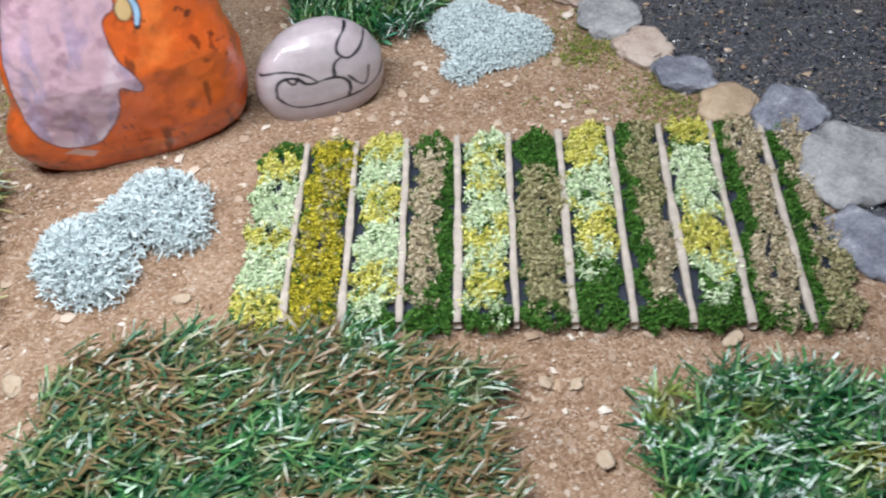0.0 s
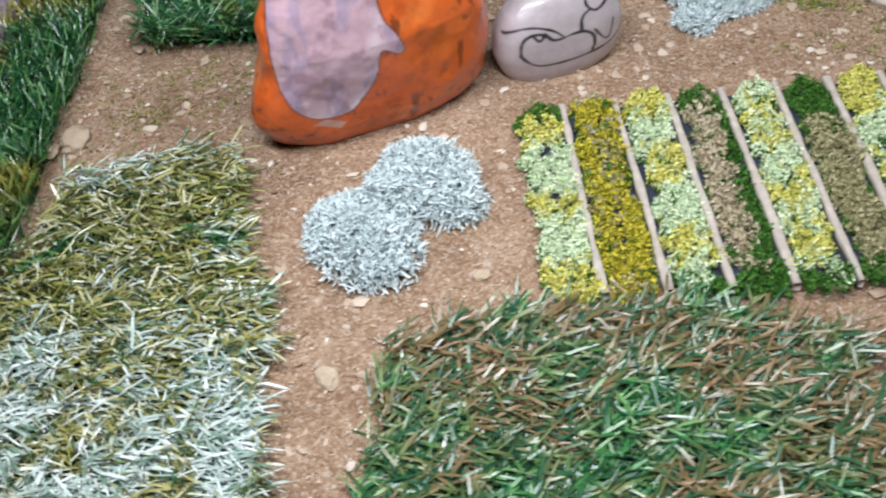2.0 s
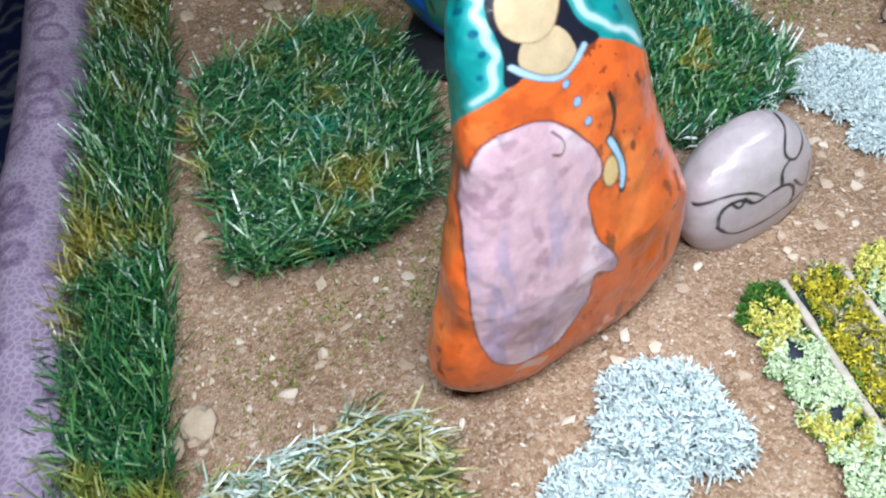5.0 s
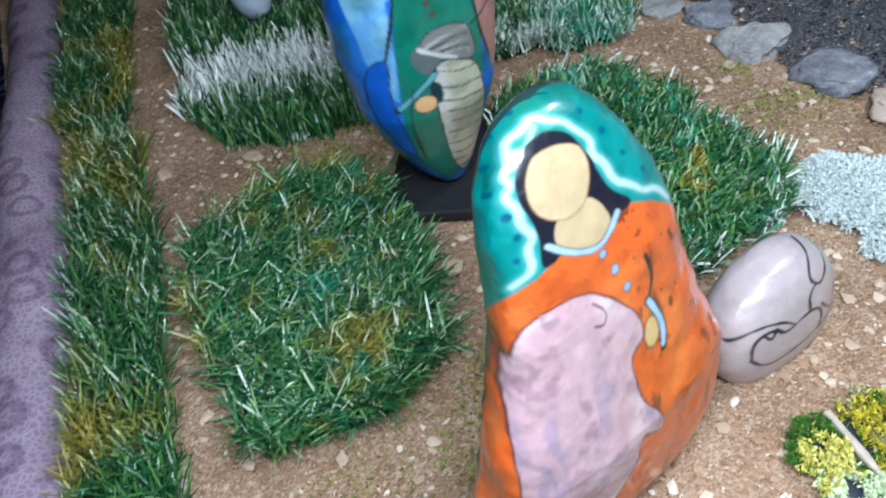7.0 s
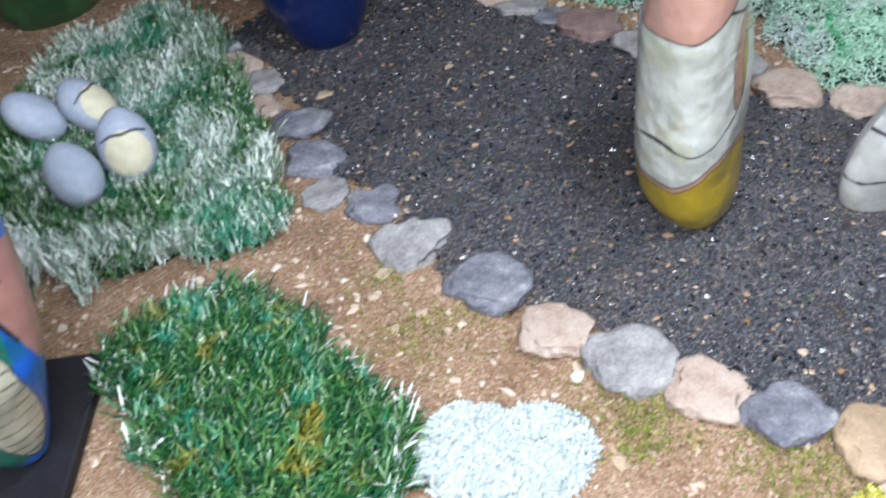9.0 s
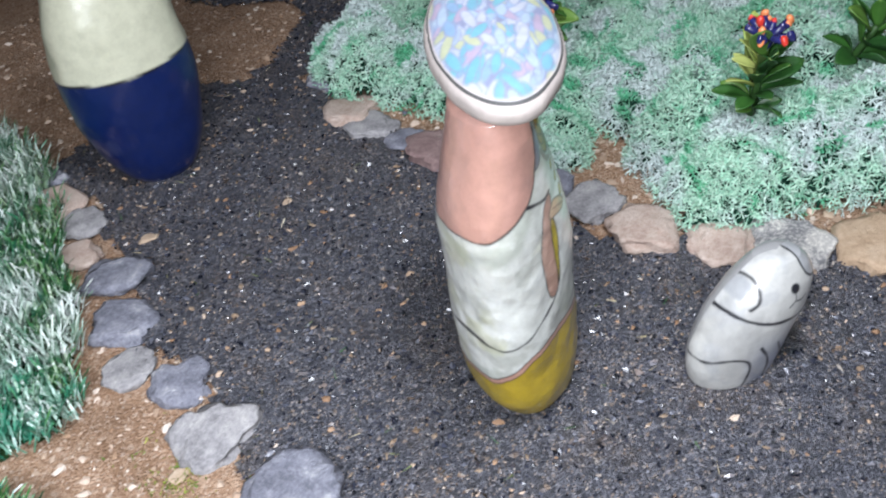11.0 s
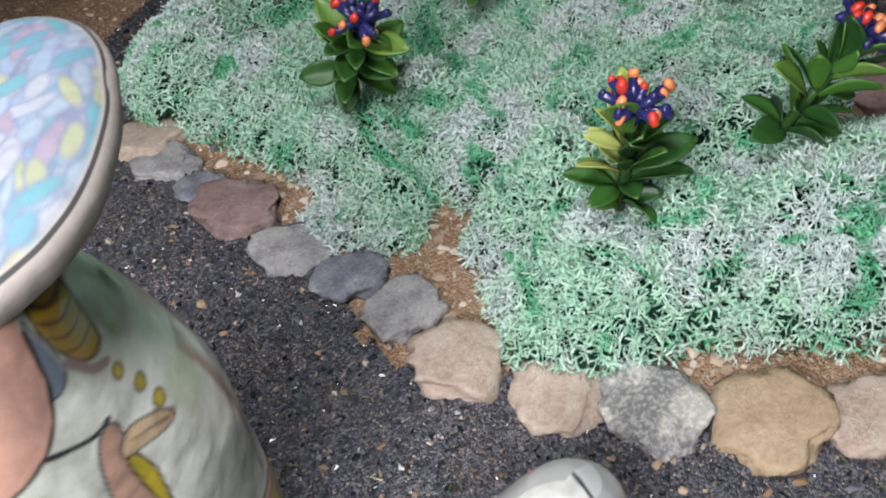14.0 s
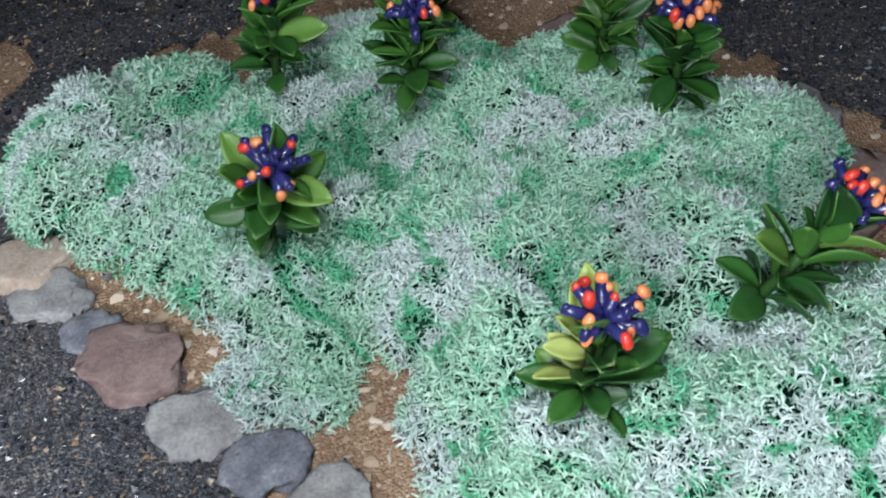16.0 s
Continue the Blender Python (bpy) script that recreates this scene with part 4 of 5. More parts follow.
def leaf_mesh(name, long, wide, mat, curl):
    nu, nv = 7, 9
    u, t = np.linspace(-1, 1, nu), np.linspace(0, 1, nv)
    uu, tt = np.meshgrid(u, t)
    w = wide / 2 * (np.sin(np.pi * np.clip(tt * 0.93 + 0.05, 0, 1)) ** 0.75) * (0.55 + 0.75 * tt - 0.35 * tt ** 2)
    ang = curl * tt
    x = uu * w
    y = long * np.where(curl == 0, tt, np.sin(ang) / max(curl, 1e-3))
    z = long * (1 - np.cos(ang)) / max(curl, 1e-3) * -1 + 0.12 * wide * (uu ** 2) * np.sin(np.pi * tt) - 0.05 * wide * (np.abs(uu) < 0.1)
    v = np.stack([x.ravel(), y.ravel(), z.ravel()], 1)
    top = len(v)
    f = grid_faces(nu, nv)
    edge = list(range(nu)) + [nu * k + nu - 1 for k in range(1, nv)] + [nu * (nv - 1) + k for k in range(nu - 2, -1, -1)] + [nu * k for k in range(nv - 2, 0, -1)]
    rim = [[edge[k], edge[k] + top, edge[(k + 1) % len(edge)] + top, edge[(k + 1) % len(edge)]] for k in range(len(edge))]
    faces = f.tolist() + (f[:, ::-1] + top).tolist() + rim
    return mesh_of(name, np.concatenate([v, v - np.array([0, 0, 0.0006])]), faces, mat, True)


LEAVES = [leaf_mesh("leaf", 0.0185, 0.0115, LEAF, 0.6), leaf_mesh("leaf", 0.0205, 0.0115, LEAF, 0.35), leaf_mesh("leaf_pale", 0.02, 0.0095, LEAF_PALE, 0.35)]


def bud_mesh(name, mat, seed):
    return stone_mesh(name, 0.003, 0.0028, 0.0044, mat, seed, 0.12, 2)


BUD = [bud_mesh("bud", BUDS[0], 1), bud_mesh("bud", BUDS[1], 2), bud_mesh("violet_bud", VIOLET, 3)]


def rod_mesh(name, a, b, ra, rb, mat, sides=8):
    a, b = Vector(a), Vector(b)
    q = (b - a).to_track_quat("Z", "Y").to_matrix()
    v = [c + q @ Vector((rad * math.cos(k * 2 * math.pi / sides), rad * math.sin(k * 2 * math.pi / sides), 0)) for c, rad in ((a, ra), (b, rb)) for k in range(sides)]
    f = [[k, (k + 1) % sides, sides + (k + 1) % sides, sides + k] for k in range(sides)] + [list(range(sides))[::-1], list(range(sides, 2 * sides))]
    return mesh_of(name, v, f, mat, True)


def plant(x, y, z, turn, lean, seed, pale=0, scale=1.0):
    """A small plastic plant: tiers of broad leaves, a violet forked head and orange buds."""
    r = random.Random(seed)
    base = tagged(new("plastic_plant"), "glossy plastic plant with violet head and orange buds" if not pale else "plastic plant with yellowed leaves and orange buds", "plant", "plastic plants in the moss")
    base.matrix_basis = pose(x, y, z, lean[0], lean[1], 0) @ pose(0, 0, 0, 0, 0, turn) @ Matrix.Scale(scale, 4)
    part("stem", rod_mesh("stem", (0, 0, -0.005), (0, 0, 0.03), 0.0019, 0.0018, STEM), base)
    for tier, (n, up, tilt, kind) in enumerate(((5, 0.0, 20, 0), (6, 0.006, 34, 1), (6, 0.013, 48, 1), (6, 0.02, 62, 1), (4, 0.025, 74, 0))):
        for k in range(n):
            a = 360 / n * k + tier * 31 + r.uniform(-12, 12)
            mesh = LEAVES[2] if pale and tier > 1 and (a + turn + 85) % 360 < 170 else LEAVES[kind]
            part("leaf", mesh, base, pose(0, 0, up + r.uniform(-0.002, 0.002), 0, 0, a) @ pose(0, 0.0015, 0, tilt + r.uniform(-24, 24), r.uniform(-35, 35), 0) @ Matrix.Scale(r.uniform(0.6, 1.08), 4))
    head = part("flower_head", rod_mesh("flower_head", (0, 0, 0.028), (0, 0, 0.037), 0.002, 0.003, VIOLET), base, label="glossy violet flower head")
    for k in range(17):
        a, out = k * 2.4 + r.uniform(-0.5, 0.5), 0.0025 + 0.0085 * math.sqrt(k / 17) * r.uniform(0.8, 1.15)
        tip = Vector((out * math.cos(a), out * math.sin(a), 0.043 - 0.5 * out + r.uniform(-0.004, 0.003)))
        part("branch", rod_mesh("branch", (0, 0, 0.034), tip, 0.0019, 0.0014, VIOLET, 6), head)
        part("bud", BUD[r.choice((2, 2, 1, 0, 0, 0))], head, Matrix.Translation(tip) @ pose(0, 0, 0, math.degrees(out * 60) + r.uniform(-25, 25), 0, math.degrees(a) - 90) @ Matrix.Scale(r.uniform(0.75, 1.25), 4))


plant(0.387, 0.608, 0.044, 20, (8, 0), 1, 1, 1.1)
plant(0.348, 0.738, 0.048, 70, (36, -3), 2, 0, 1.12)
plant(0.434, 0.775, 0.046, 140, (14, -3), 3, 0, 1.05)
plant(0.517, 0.708, 0.042, 200, (10, -6), 4, 0, 1.15)
plant(0.463, 0.608, 0.042, 250, (14, 30), 5, 0, 1.1)
plant(0.393, 0.822, 0.044, 300, (8, 2), 6, 0, 1.15)
plant(0.514, 0.75, 0.042, 35, (10, -3), 7, 0, 1.05)
plant(0.47, 0.82, 0.042, 95, (10, -4), 8)

# ---- painted stones ----
ORANGE, TEAL, PINK, SKIN, BLACK = (0.66, 0.115, 0.02), (0.01, 0.2, 0.195), (0.58, 0.37, 0.43), (0.52, 0.39, 0.24), (0.01, 0.01, 0.014)
SKY, BLUE = (0.2, 0.44, 0.68), (0.012, 0.1, 0.5)


class Coat:
    """Paint for a stone, laid on in coats by front-view place (x, z)."""

    def __init__(self, co, ground):
        self.co, self.x, self.z = co, co[:, 0], co[:, 2]
        self.rgb = np.tile(np.array(ground, float), (len(co), 1))
        self.front = np.ones(len(co))
        self.wobble = 0.0006 * fractal(co, 160, 8)

    def lay(self, mask, colour):
        k = (np.clip(mask, 0, 1) * self.front)[:, None]
        self.rgb = self.rgb * (1 - k) + np.array(colour) * k
        return self

    def soft(self, d, blur=0.0006):
        return 0.5 - (d + self.wobble) / blur

    def oval(self, cx, cz, rx, rz, colour, turn=0.0):
        c, s = math.cos(radians(turn)), math.sin(radians(turn))
        u, v = (self.x - cx) * c + (self.z - cz) * s, -(self.x - cx) * s + (self.z - cz) * c
        return self.lay(self.soft((np.hypot(u / rx, v / rz) - 1) * min(rx, rz)), colour)

    def area(self, corners, colour):
        c = np.array(corners)
        hit, near = np.zeros(len(self.x), bool), np.full(len(self.x), 9.0)
        for (x0, z0), (x1, z1) in zip(c, np.roll(c, -1, 0)):
            cross = ((z0 > self.z) != (z1 > self.z)) & (self.x < (x1 - x0) * (self.z - z0) / (z1 - z0 + 1e-12) + x0)
            hit ^= cross
            near = np.minimum(near, self.along(x0, z0, x1, z1))
        return self.lay(self.soft(np.where(hit, -near, near)), colour)

    def along(self, x0, z0, x1, z1):
        dx, dz = x1 - x0, z1 - z0
        k = np.clip(((self.x - x0) * dx + (self.z - z0) * dz) / (dx * dx + dz * dz + 1e-12), 0, 1)
        return np.hypot(self.x - x0 - k * dx, self.z - z0 - k * dz)

    def line(self, points, wide, colour, blur=0.0006):
        for _ in range(2):
            points = [points[0]] + [(a[0] * k + b[0] * (1 - k), a[1] * k + b[1] * (1 - k)) for a, b in zip(points, points[1:]) for k in (0.75, 0.25)] + [points[-1]]
        d = np.min([self.along(*a, *b) for a, b in zip(points, points[1:])], axis=0)
        return self.lay(self.soft(d - wide / 2, blur), colour)

    def shape(self, corners, colour, rim=0.0, ink=(0.01, 0.01, 0.014)):
        """A rounded area with an ink outline."""
        for _ in range(2):
            corners = [(a[0] * k + b[0] * (1 - k), a[1] * k + b[1] * (1 - k)) for a, b in zip(corners, corners[1:] + corners[:1]) for k in (0.75, 0.25)]
        if rim:
            self.line(corners + corners[:1], rim, ink)
        return self.area(corners, colour)

    def blotch(self, scale, low, colour, amount=0.6, seed=0):
        return self.lay(amount * np.clip((fractal(self.co, scale, seed, 4) - low) * 6, 0, 1), colour)


def painted(name, label, outline, back, deep, paint, nu=260, nv=300, power=2.4, lumpy=0.03, seed=0, category="painted stone", skew=(0, 0), group="", mat=PAINT):
    """An upright painted stone. outline: rows of height, left, right; back: rows of height and the middle's y; deep: half its depth."""
    o, b = np.array(outline, float), np.array(back, float)
    v = np.linspace(0.0, np.pi, nv)
    z = o[0, 0] + (o[-1, 0] - o[0, 0]) * (1 - np.cos(v)) / 2
    left, right = np.interp(z, o[:, 0], o[:, 1]), np.interp(z, o[:, 0], o[:, 2])
    kernel = np.exp(-np.linspace(-2, 2, 25) ** 2)
    kernel /= kernel.sum()
    left, right = (np.convolve(np.pad(e, 12, mode="edge"), kernel, "valid") for e in (left, right))
    mid, half = (left + right) / 2, (right - left) / 2
    half *= np.clip(np.sin(v) * 3.2, 0, 1) ** 0.5
    depth = deep * np.clip(half / half.max(), 0, 1) ** 0.7
    a = np.linspace(0, 2 * np.pi, 40001)
    ring = np.c_[np.sign(np.cos(a)) * np.abs(np.cos(a)) ** (2 / power) * half.max(), np.sign(np.sin(a)) * np.abs(np.sin(a)) ** (2 / power) * deep]
    run = np.r_[0, np.cumsum(np.linalg.norm(np.diff(ring, axis=0), axis=1))]
    a = np.interp(np.arange(nu) * run[-1] / nu, run, a)  # even steps along the girth
    ca, sa = np.cos(a), np.sin(a)
    ex, ey = np.sign(ca) * np.abs(ca) ** (2 / power), np.sign(sa) * np.abs(sa) ** (2 / power)
    x = mid[:, None] + half[:, None] * ex
    y = np.interp(z, b[:, 0], b[:, 1])[:, None] + depth[:, None] * ey + np.interp(z, (o[0, 0], o[0, 0] + 0.09), skew)[:, None] * (x - mid.mean())
    co = np.stack([x.ravel(), y.ravel(), np.repeat(z, nu)], 1)
    centre = np.stack([np.repeat(mid, nu), np.repeat(np.interp(z, b[:, 0], b[:, 1]), nu), np.repeat(z, nu)], 1)
    push = 1 + lumpy * 2 * fractal(co, 45, seed) + lumpy * 0.6 * fractal(co, 150, seed + 1)
    co = centre + (co - centre) * push[:, None]
    me = mesh_of(name, co, grid_faces(nu, nv, True)[:, ::-1], mat, True)
    coat = Coat(co, (0.3, 0.3, 0.3))
    coat.front = np.where(np.tile(ey, nv) < 0.35, 1.0, 0.0)
    paint(coat)
    layer = me.color_attributes.new("paint", "FLOAT_COLOR", "POINT")
    layer.data.foreach_set("color", np.c_[np.clip(coat.rgb, 0, 1), np.ones(len(co))].ravel().astype(np.float32))
    ob = new(name, me)
    return tagged(ob, label, category, group)


def orange_paint(c):
    """Teal veil with a white wavy line and blue dots, orange dress with dark speckles, a pink form across the lap."""
    c.rgb[:] = (0.02, 0.05, 0.05)
    c.lay(np.ones(len(c.x)), ORANGE)
    c.blotch(130, 0.1, (0.36, 0.055, 0.012), 0.45, 3).blotch(60, 0.15, (0.8, 0.22, 0.05), 0.5, 5)
    c.lay(0.8 * np.clip((fractal(c.co, 300, 7, 3) - 0.27) * 9, 0, 1) * np.clip(0.5 + 2.2 * fractal(c.co, 40, 12), 0, 1), (0.07, 0.012, 0.008))
    c.lay(0.7 * np.clip((fractal(c.co * np.array([1.6, 1, 0.5]), 110, 33, 3) - 0.24) * 8, 0, 1) * (c.x > -0.104), (0.1, 0.018, 0.01))
    upright, c.z = c.z, c.z + 0.9 * (c.co[:, 1] - 0.42)  # the head is painted on the slope facing up and forward
    c.area([(-0.2, 0.3), (-0.2, 0.07), (-0.157, 0.074), (-0.1495, 0.098), (-0.1446, 0.1066), (-0.1413, 0.1078), (-0.1338, 0.1099), (-0.1273, 0.1138), (-0.118, 0.117), (-0.1063, 0.12), (-0.1003, 0.1218), (-0.0927, 0.1197), (-0.084, 0.1155), (-0.06, 0.105), (-0.06, 0.3)], TEAL)
    veil = (c.rgb[:, 2] > 0.12) & (c.rgb[:, 0] < 0.1)
    c.lay(veil * np.clip((fractal(c.co, 70, 25, 3) - 0.02) * 4, 0, 1) * 0.6, (0.015, 0.26, 0.26)).lay(veil * np.clip((fractal(c.co, 95, 41, 4) - 0.12) * 5, 0, 1) * 0.7, (0.008, 0.13, 0.13))
    c.lay(veil * np.clip((fractal(c.co, 60, 43, 3) - 0.14) * 5, 0, 1) * 0.45, (0.03, 0.2, 0.11))
    zig = [(-0.1406, 0.1104), (-0.134, 0.1129), (-0.1345, 0.1205), (-0.1315, 0.1236), (-0.1345, 0.1289), (-0.1337, 0.134), (-0.1365, 0.1389), (-0.1335, 0.1422), (-0.1352, 0.1455), (-0.1328, 0.1476), (-0.1321, 0.1525), (-0.1307, 0.1565), (-0.1252, 0.158),
           (-0.1224, 0.1615), (-0.1186, 0.158), (-0.1144, 0.1558), (-0.1122, 0.1524), (-0.1082, 0.1475), (-0.1094, 0.1423), (-0.1056, 0.1378), (-0.1045, 0.1311), (-0.0986, 0.128), (-0.0945, 0.1238), (-0.089, 0.1237), (-0.0843, 0.1183)]
    c.line(zig, 0.0044, (0.06, 0.33, 0.34), 0.002).line(zig, 0.0022, (0.42, 0.56, 0.58), 0.0012)
    for x, z in ((-0.1372, 0.1327), (-0.136, 0.1253), (-0.1378, 0.1179), (-0.139, 0.142), (-0.137, 0.151), (-0.133, 0.1605), (-0.126, 0.1655), (-0.1149, 0.1635), (-0.1085, 0.1575), (-0.1035, 0.149), (-0.0985, 0.1395), (-0.0925, 0.1315)):
        c.oval(x, z, 0.0011, 0.0012, (0.004, 0.1, 0.16))
    c.line([(-0.1237, 0.1675), (-0.1188, 0.169), (-0.1143, 0.1672)], 0.0009, (0.0, 0.05, 0.06))
    c.shape([(-0.1255, 0.1535), (-0.1205, 0.1552), (-0.1138, 0.1525), (-0.1115, 0.1455), (-0.1098, 0.1411), (-0.109, 0.1351), (-0.1055, 0.1275), (-0.0985, 0.1225), (-0.1055, 0.119), (-0.115, 0.118), (-0.124, 0.1165), (-0.128, 0.1125), (-0.1325, 0.112), (-0.1303, 0.1211), (-0.1312, 0.1292), (-0.1332, 0.1358), (-0.1327, 0.1429), (-0.13, 0.1495)], (0.01, 0.011, 0.022))
    c.shape([(-0.1245, 0.127), (-0.1194, 0.1275), (-0.1135, 0.1305), (-0.1072, 0.12), (-0.1115, 0.1135), (-0.1168, 0.112), (-0.1235, 0.1145), (-0.1272, 0.1195)], SKIN)
    c.shape([(-0.1253, 0.149), (-0.1195, 0.1498), (-0.1133, 0.1482), (-0.1112, 0.1438), (-0.1117, 0.1368), (-0.1142, 0.129), (-0.1194, 0.125), (-0.1243, 0.1254), (-0.1284, 0.1284), (-0.1307, 0.1336), (-0.1305, 0.1403), (-0.1282, 0.1456)], SKIN, 0.0007, (0.2, 0.1, 0.05))
    collar = [(-0.1288, 0.1187), (-0.1233, 0.1137), (-0.1173, 0.1114), (-0.1128, 0.1118), (-0.1092, 0.1151), (-0.1055, 0.1206)]
    c.line(collar, 0.0026, (0.05, 0.07, 0.12)).line(collar, 0.0019, (0.36, 0.5, 0.62))
    c.z = upright
    for x, z in ((-0.113, 0.1146), (-0.11, 0.1078), (-0.107, 0.1005)):
        c.oval(x, z, 0.0014, 0.0014, (0.04, 0.06, 0.12)).oval(x, z, 0.0011, 0.0011, (0.26, 0.42, 0.62))
    body = [(-0.1455, 0.1), (-0.139, 0.1095), (-0.13, 0.11), (-0.121, 0.108), (-0.112, 0.1), (-0.1045, 0.089), (-0.103, 0.0816), (-0.109, 0.0786), (-0.11, 0.0738), (-0.108, 0.0602), (-0.0995, 0.0465), (-0.101, 0.0415), (-0.11, 0.0495),
            (-0.111, 0.036), (-0.12, 0.0243), (-0.1265, 0.019), (-0.14, 0.0204), (-0.151, 0.034), (-0.152, 0.066)]
    for _ in range(2):
        body = [(a[0] * k + b[0] * (1 - k), a[1] * k + b[1] * (1 - k)) for a, b in zip(body, body[1:] + body[:1]) for k in (0.75, 0.25)]
    c.line(body + body[:1], 0.0012, (0.1, 0.03, 0.03))
    c.area(body, PINK)
    pink = (np.abs(c.rgb - PINK).max(1) < 0.03)
    c.lay(pink * np.clip((fractal(c.co, 42, 14, 3) - 0.0) * 5, 0, 1) * 0.75, (0.78, 0.66, 0.72))
    streaks = fractal(c.co * np.array([2.4, 1, 0.7]), 70, 24, 4)
    c.lay(pink * np.clip((streaks - 0.08) * 6, 0, 1) * np.clip((0.095 - c.z) * 40, 0.15, 1) * 0.7, (0.36, 0.27, 0.4))
    c.lay(pink * np.clip((fractal(c.co, 120, 4, 4) - 0.2) * 6, 0, 1) * 0.55, (0.3, 0.16, 0.22))
    c.line([(-0.1195, 0.1035), (-0.1155, 0.099), (-0.1165, 0.0945), (-0.12, 0.0965)], 0.0008, (0.12, 0.05, 0.06))
    c.area([(-0.141, 0.018), (-0.13, 0.0125), (-0.127, 0.015), (-0.135, 0.0195)], (0.6, 0.35, 0.3))
    c.line([(-0.099, 0.105), (-0.097, 0.098), (-0.099, 0.092)], 0.0013, BLACK)
    c.oval(-0.1, 0.0797, 0.0034, 0.0056, BLACK).oval(-0.1, 0.0797, 0.0029, 0.0051, (0.62, 0.42, 0.2))
    c.line([(-0.1, 0.0905), (-0.097, 0.0845), (-0.0952, 0.0777), (-0.0965, 0.0715)], 0.0032, BLACK).line([(-0.0998, 0.09), (-0.097, 0.0842), (-0.0953, 0.0777), (-0.0965, 0.0725)], 0.0021, (0.36, 0.54, 0.74))


def blue_paint(c):
    c.rgb[:] = (0.006, 0.02, 0.08)
    c.lay(np.ones(len(c.x)), BLUE)
    c.area([(-0.13, 0.115), (-0.122, 0.138), (-0.105, 0.148), (-0.09, 0.14), (-0.075, 0.12), (-0.085, 0.115), (-0.1, 0.12), (-0.115, 0.11), (-0.118, 0.07), (-0.125, 0.075)], SKY)
    c.blotch(50, 0.1, (0.03, 0.2, 0.62), 0.5, 2)
    c.area([(-0.112, 0.116), (-0.094, 0.118), (-0.08, 0.117), (-0.075, 0.1), (-0.078, 0.085), (-0.085, 0.03), (-0.098, 0.012), (-0.112, 0.03), (-0.118, 0.06), (-0.116, 0.09)], (0.01, 0.17, 0.12))
    c.oval(-0.105, 0.131, 0.0125, 0.0145, BLACK, -12)
    c.area([(-0.115, 0.125), (-0.113, 0.112), (-0.105, 0.115), (-0.105, 0.125)], BLACK).area([(-0.098, 0.132), (-0.086, 0.119), (-0.096, 0.116), (-0.104, 0.122)], BLACK)
    c.area([(-0.109, 0.12), (-0.108, 0.113), (-0.1, 0.113), (-0.099, 0.121)], SKIN)
    c.oval(-0.1055, 0.129, 0.0088, 0.0112, SKIN, -8)
    c.line([(-0.111, 0.114), (-0.105, 0.111), (-0.097, 0.116)], 0.0024, SKY)
    for x, z in ((-0.102, 0.11), (-0.1, 0.1055), (-0.0985, 0.101)):
        c.oval(x, z, 0.0013, 0.0013, (0.1, 0.01, 0.01))
    c.blotch(45, 0.08, (0.006, 0.1, 0.07), 0.5, 21)
    c.shape([(-0.112, 0.088), (-0.103, 0.0935), (-0.098, 0.085), (-0.101, 0.077), (-0.108, 0.08)], (0.1, 0.13, 0.14))
    c.shape([(-0.1275, 0.0852), (-0.1229, 0.0887), (-0.1195, 0.0888), (-0.1205, 0.0778), (-0.1215, 0.0676), (-0.118, 0.0543), (-0.112, 0.034), (-0.1174, 0.0399), (-0.1271, 0.0608), (-0.1288, 0.075)], (0.006, 0.09, 0.5), 0.0012)
    wing = [(-0.1075, 0.0905), (-0.1, 0.0955), (-0.0861, 0.0938), (-0.0825, 0.0849), (-0.083, 0.0765), (-0.0919, 0.08), (-0.1003, 0.0848)]
    c.shape(wing, (0.17, 0.175, 0.175), 0.0012)
    for k in range(5):
        c.line([(-0.104 + 0.002 * k, 0.0895 - 0.0012 * k), (-0.094 + 0.002 * k, 0.0915 - 0.0022 * k), (-0.0855, 0.0915 - 0.0028 * k)], 0.0007, (0.04, 0.04, 0.045) if k % 2 else (0.34, 0.35, 0.35))
    c.line([(-0.1068, 0.0895), (-0.1003, 0.0852), (-0.0919, 0.081)], 0.0016, (0.5, 0.52, 0.5))
    c.shape([(-0.1012, 0.0838), (-0.0824, 0.0755), (-0.0815, 0.0649), (-0.0795, 0.0459), (-0.082, 0.03), (-0.09, 0.012), (-0.0985, 0.03), (-0.1028, 0.0577), (-0.1037, 0.0692)], (0.43, 0.42, 0.33), 0.0012)
    panel = np.abs(c.rgb - np.array((0.43, 0.42, 0.33))).max(1) < 0.02
    c.lay(panel * np.clip((fractal(c.co * np.array([1, 1, 2.2]), 75, 51, 4) - 0.06) * 6, 0, 1) * 0.6, (0.22, 0.23, 0.2)).lay(panel * np.clip((-0.1 - c.x + 0.004) * 300, 0, 1) * 0.6, (0.55, 0.58, 0.58))
    for k in range(10):
        z, r = 0.075 - 0.0062 * k, 0.0012 * math.sin(5.1 * k)
        c.line([(-0.1 + 2 * r, z + 0.003), (-0.092, z + r), (-0.086 + r, z - 0.001), (-0.0805, z - 0.0015 + r)], 0.0006, (0.07, 0.065, 0.05))
    c.shape([(-0.106, 0.075), (-0.1005, 0.074), (-0.1, 0.066), (-0.104, 0.064)], (0.008, 0.03, 0.05))
    c.line([(-0.119, 0.0665), (-0.1022, 0.078)], 0.0032, BLACK).line([(-0.1184, 0.067), (-0.1024, 0.0777)], 0.0022, (0.12, 0.36, 0.46))
    c.oval(-0.1082, 0.0664, 0.0052, 0.0042, BLACK, -10).oval(-0.1082, 0.0664, 0.0047, 0.0037, (0.62, 0.38, 0.19), -10)
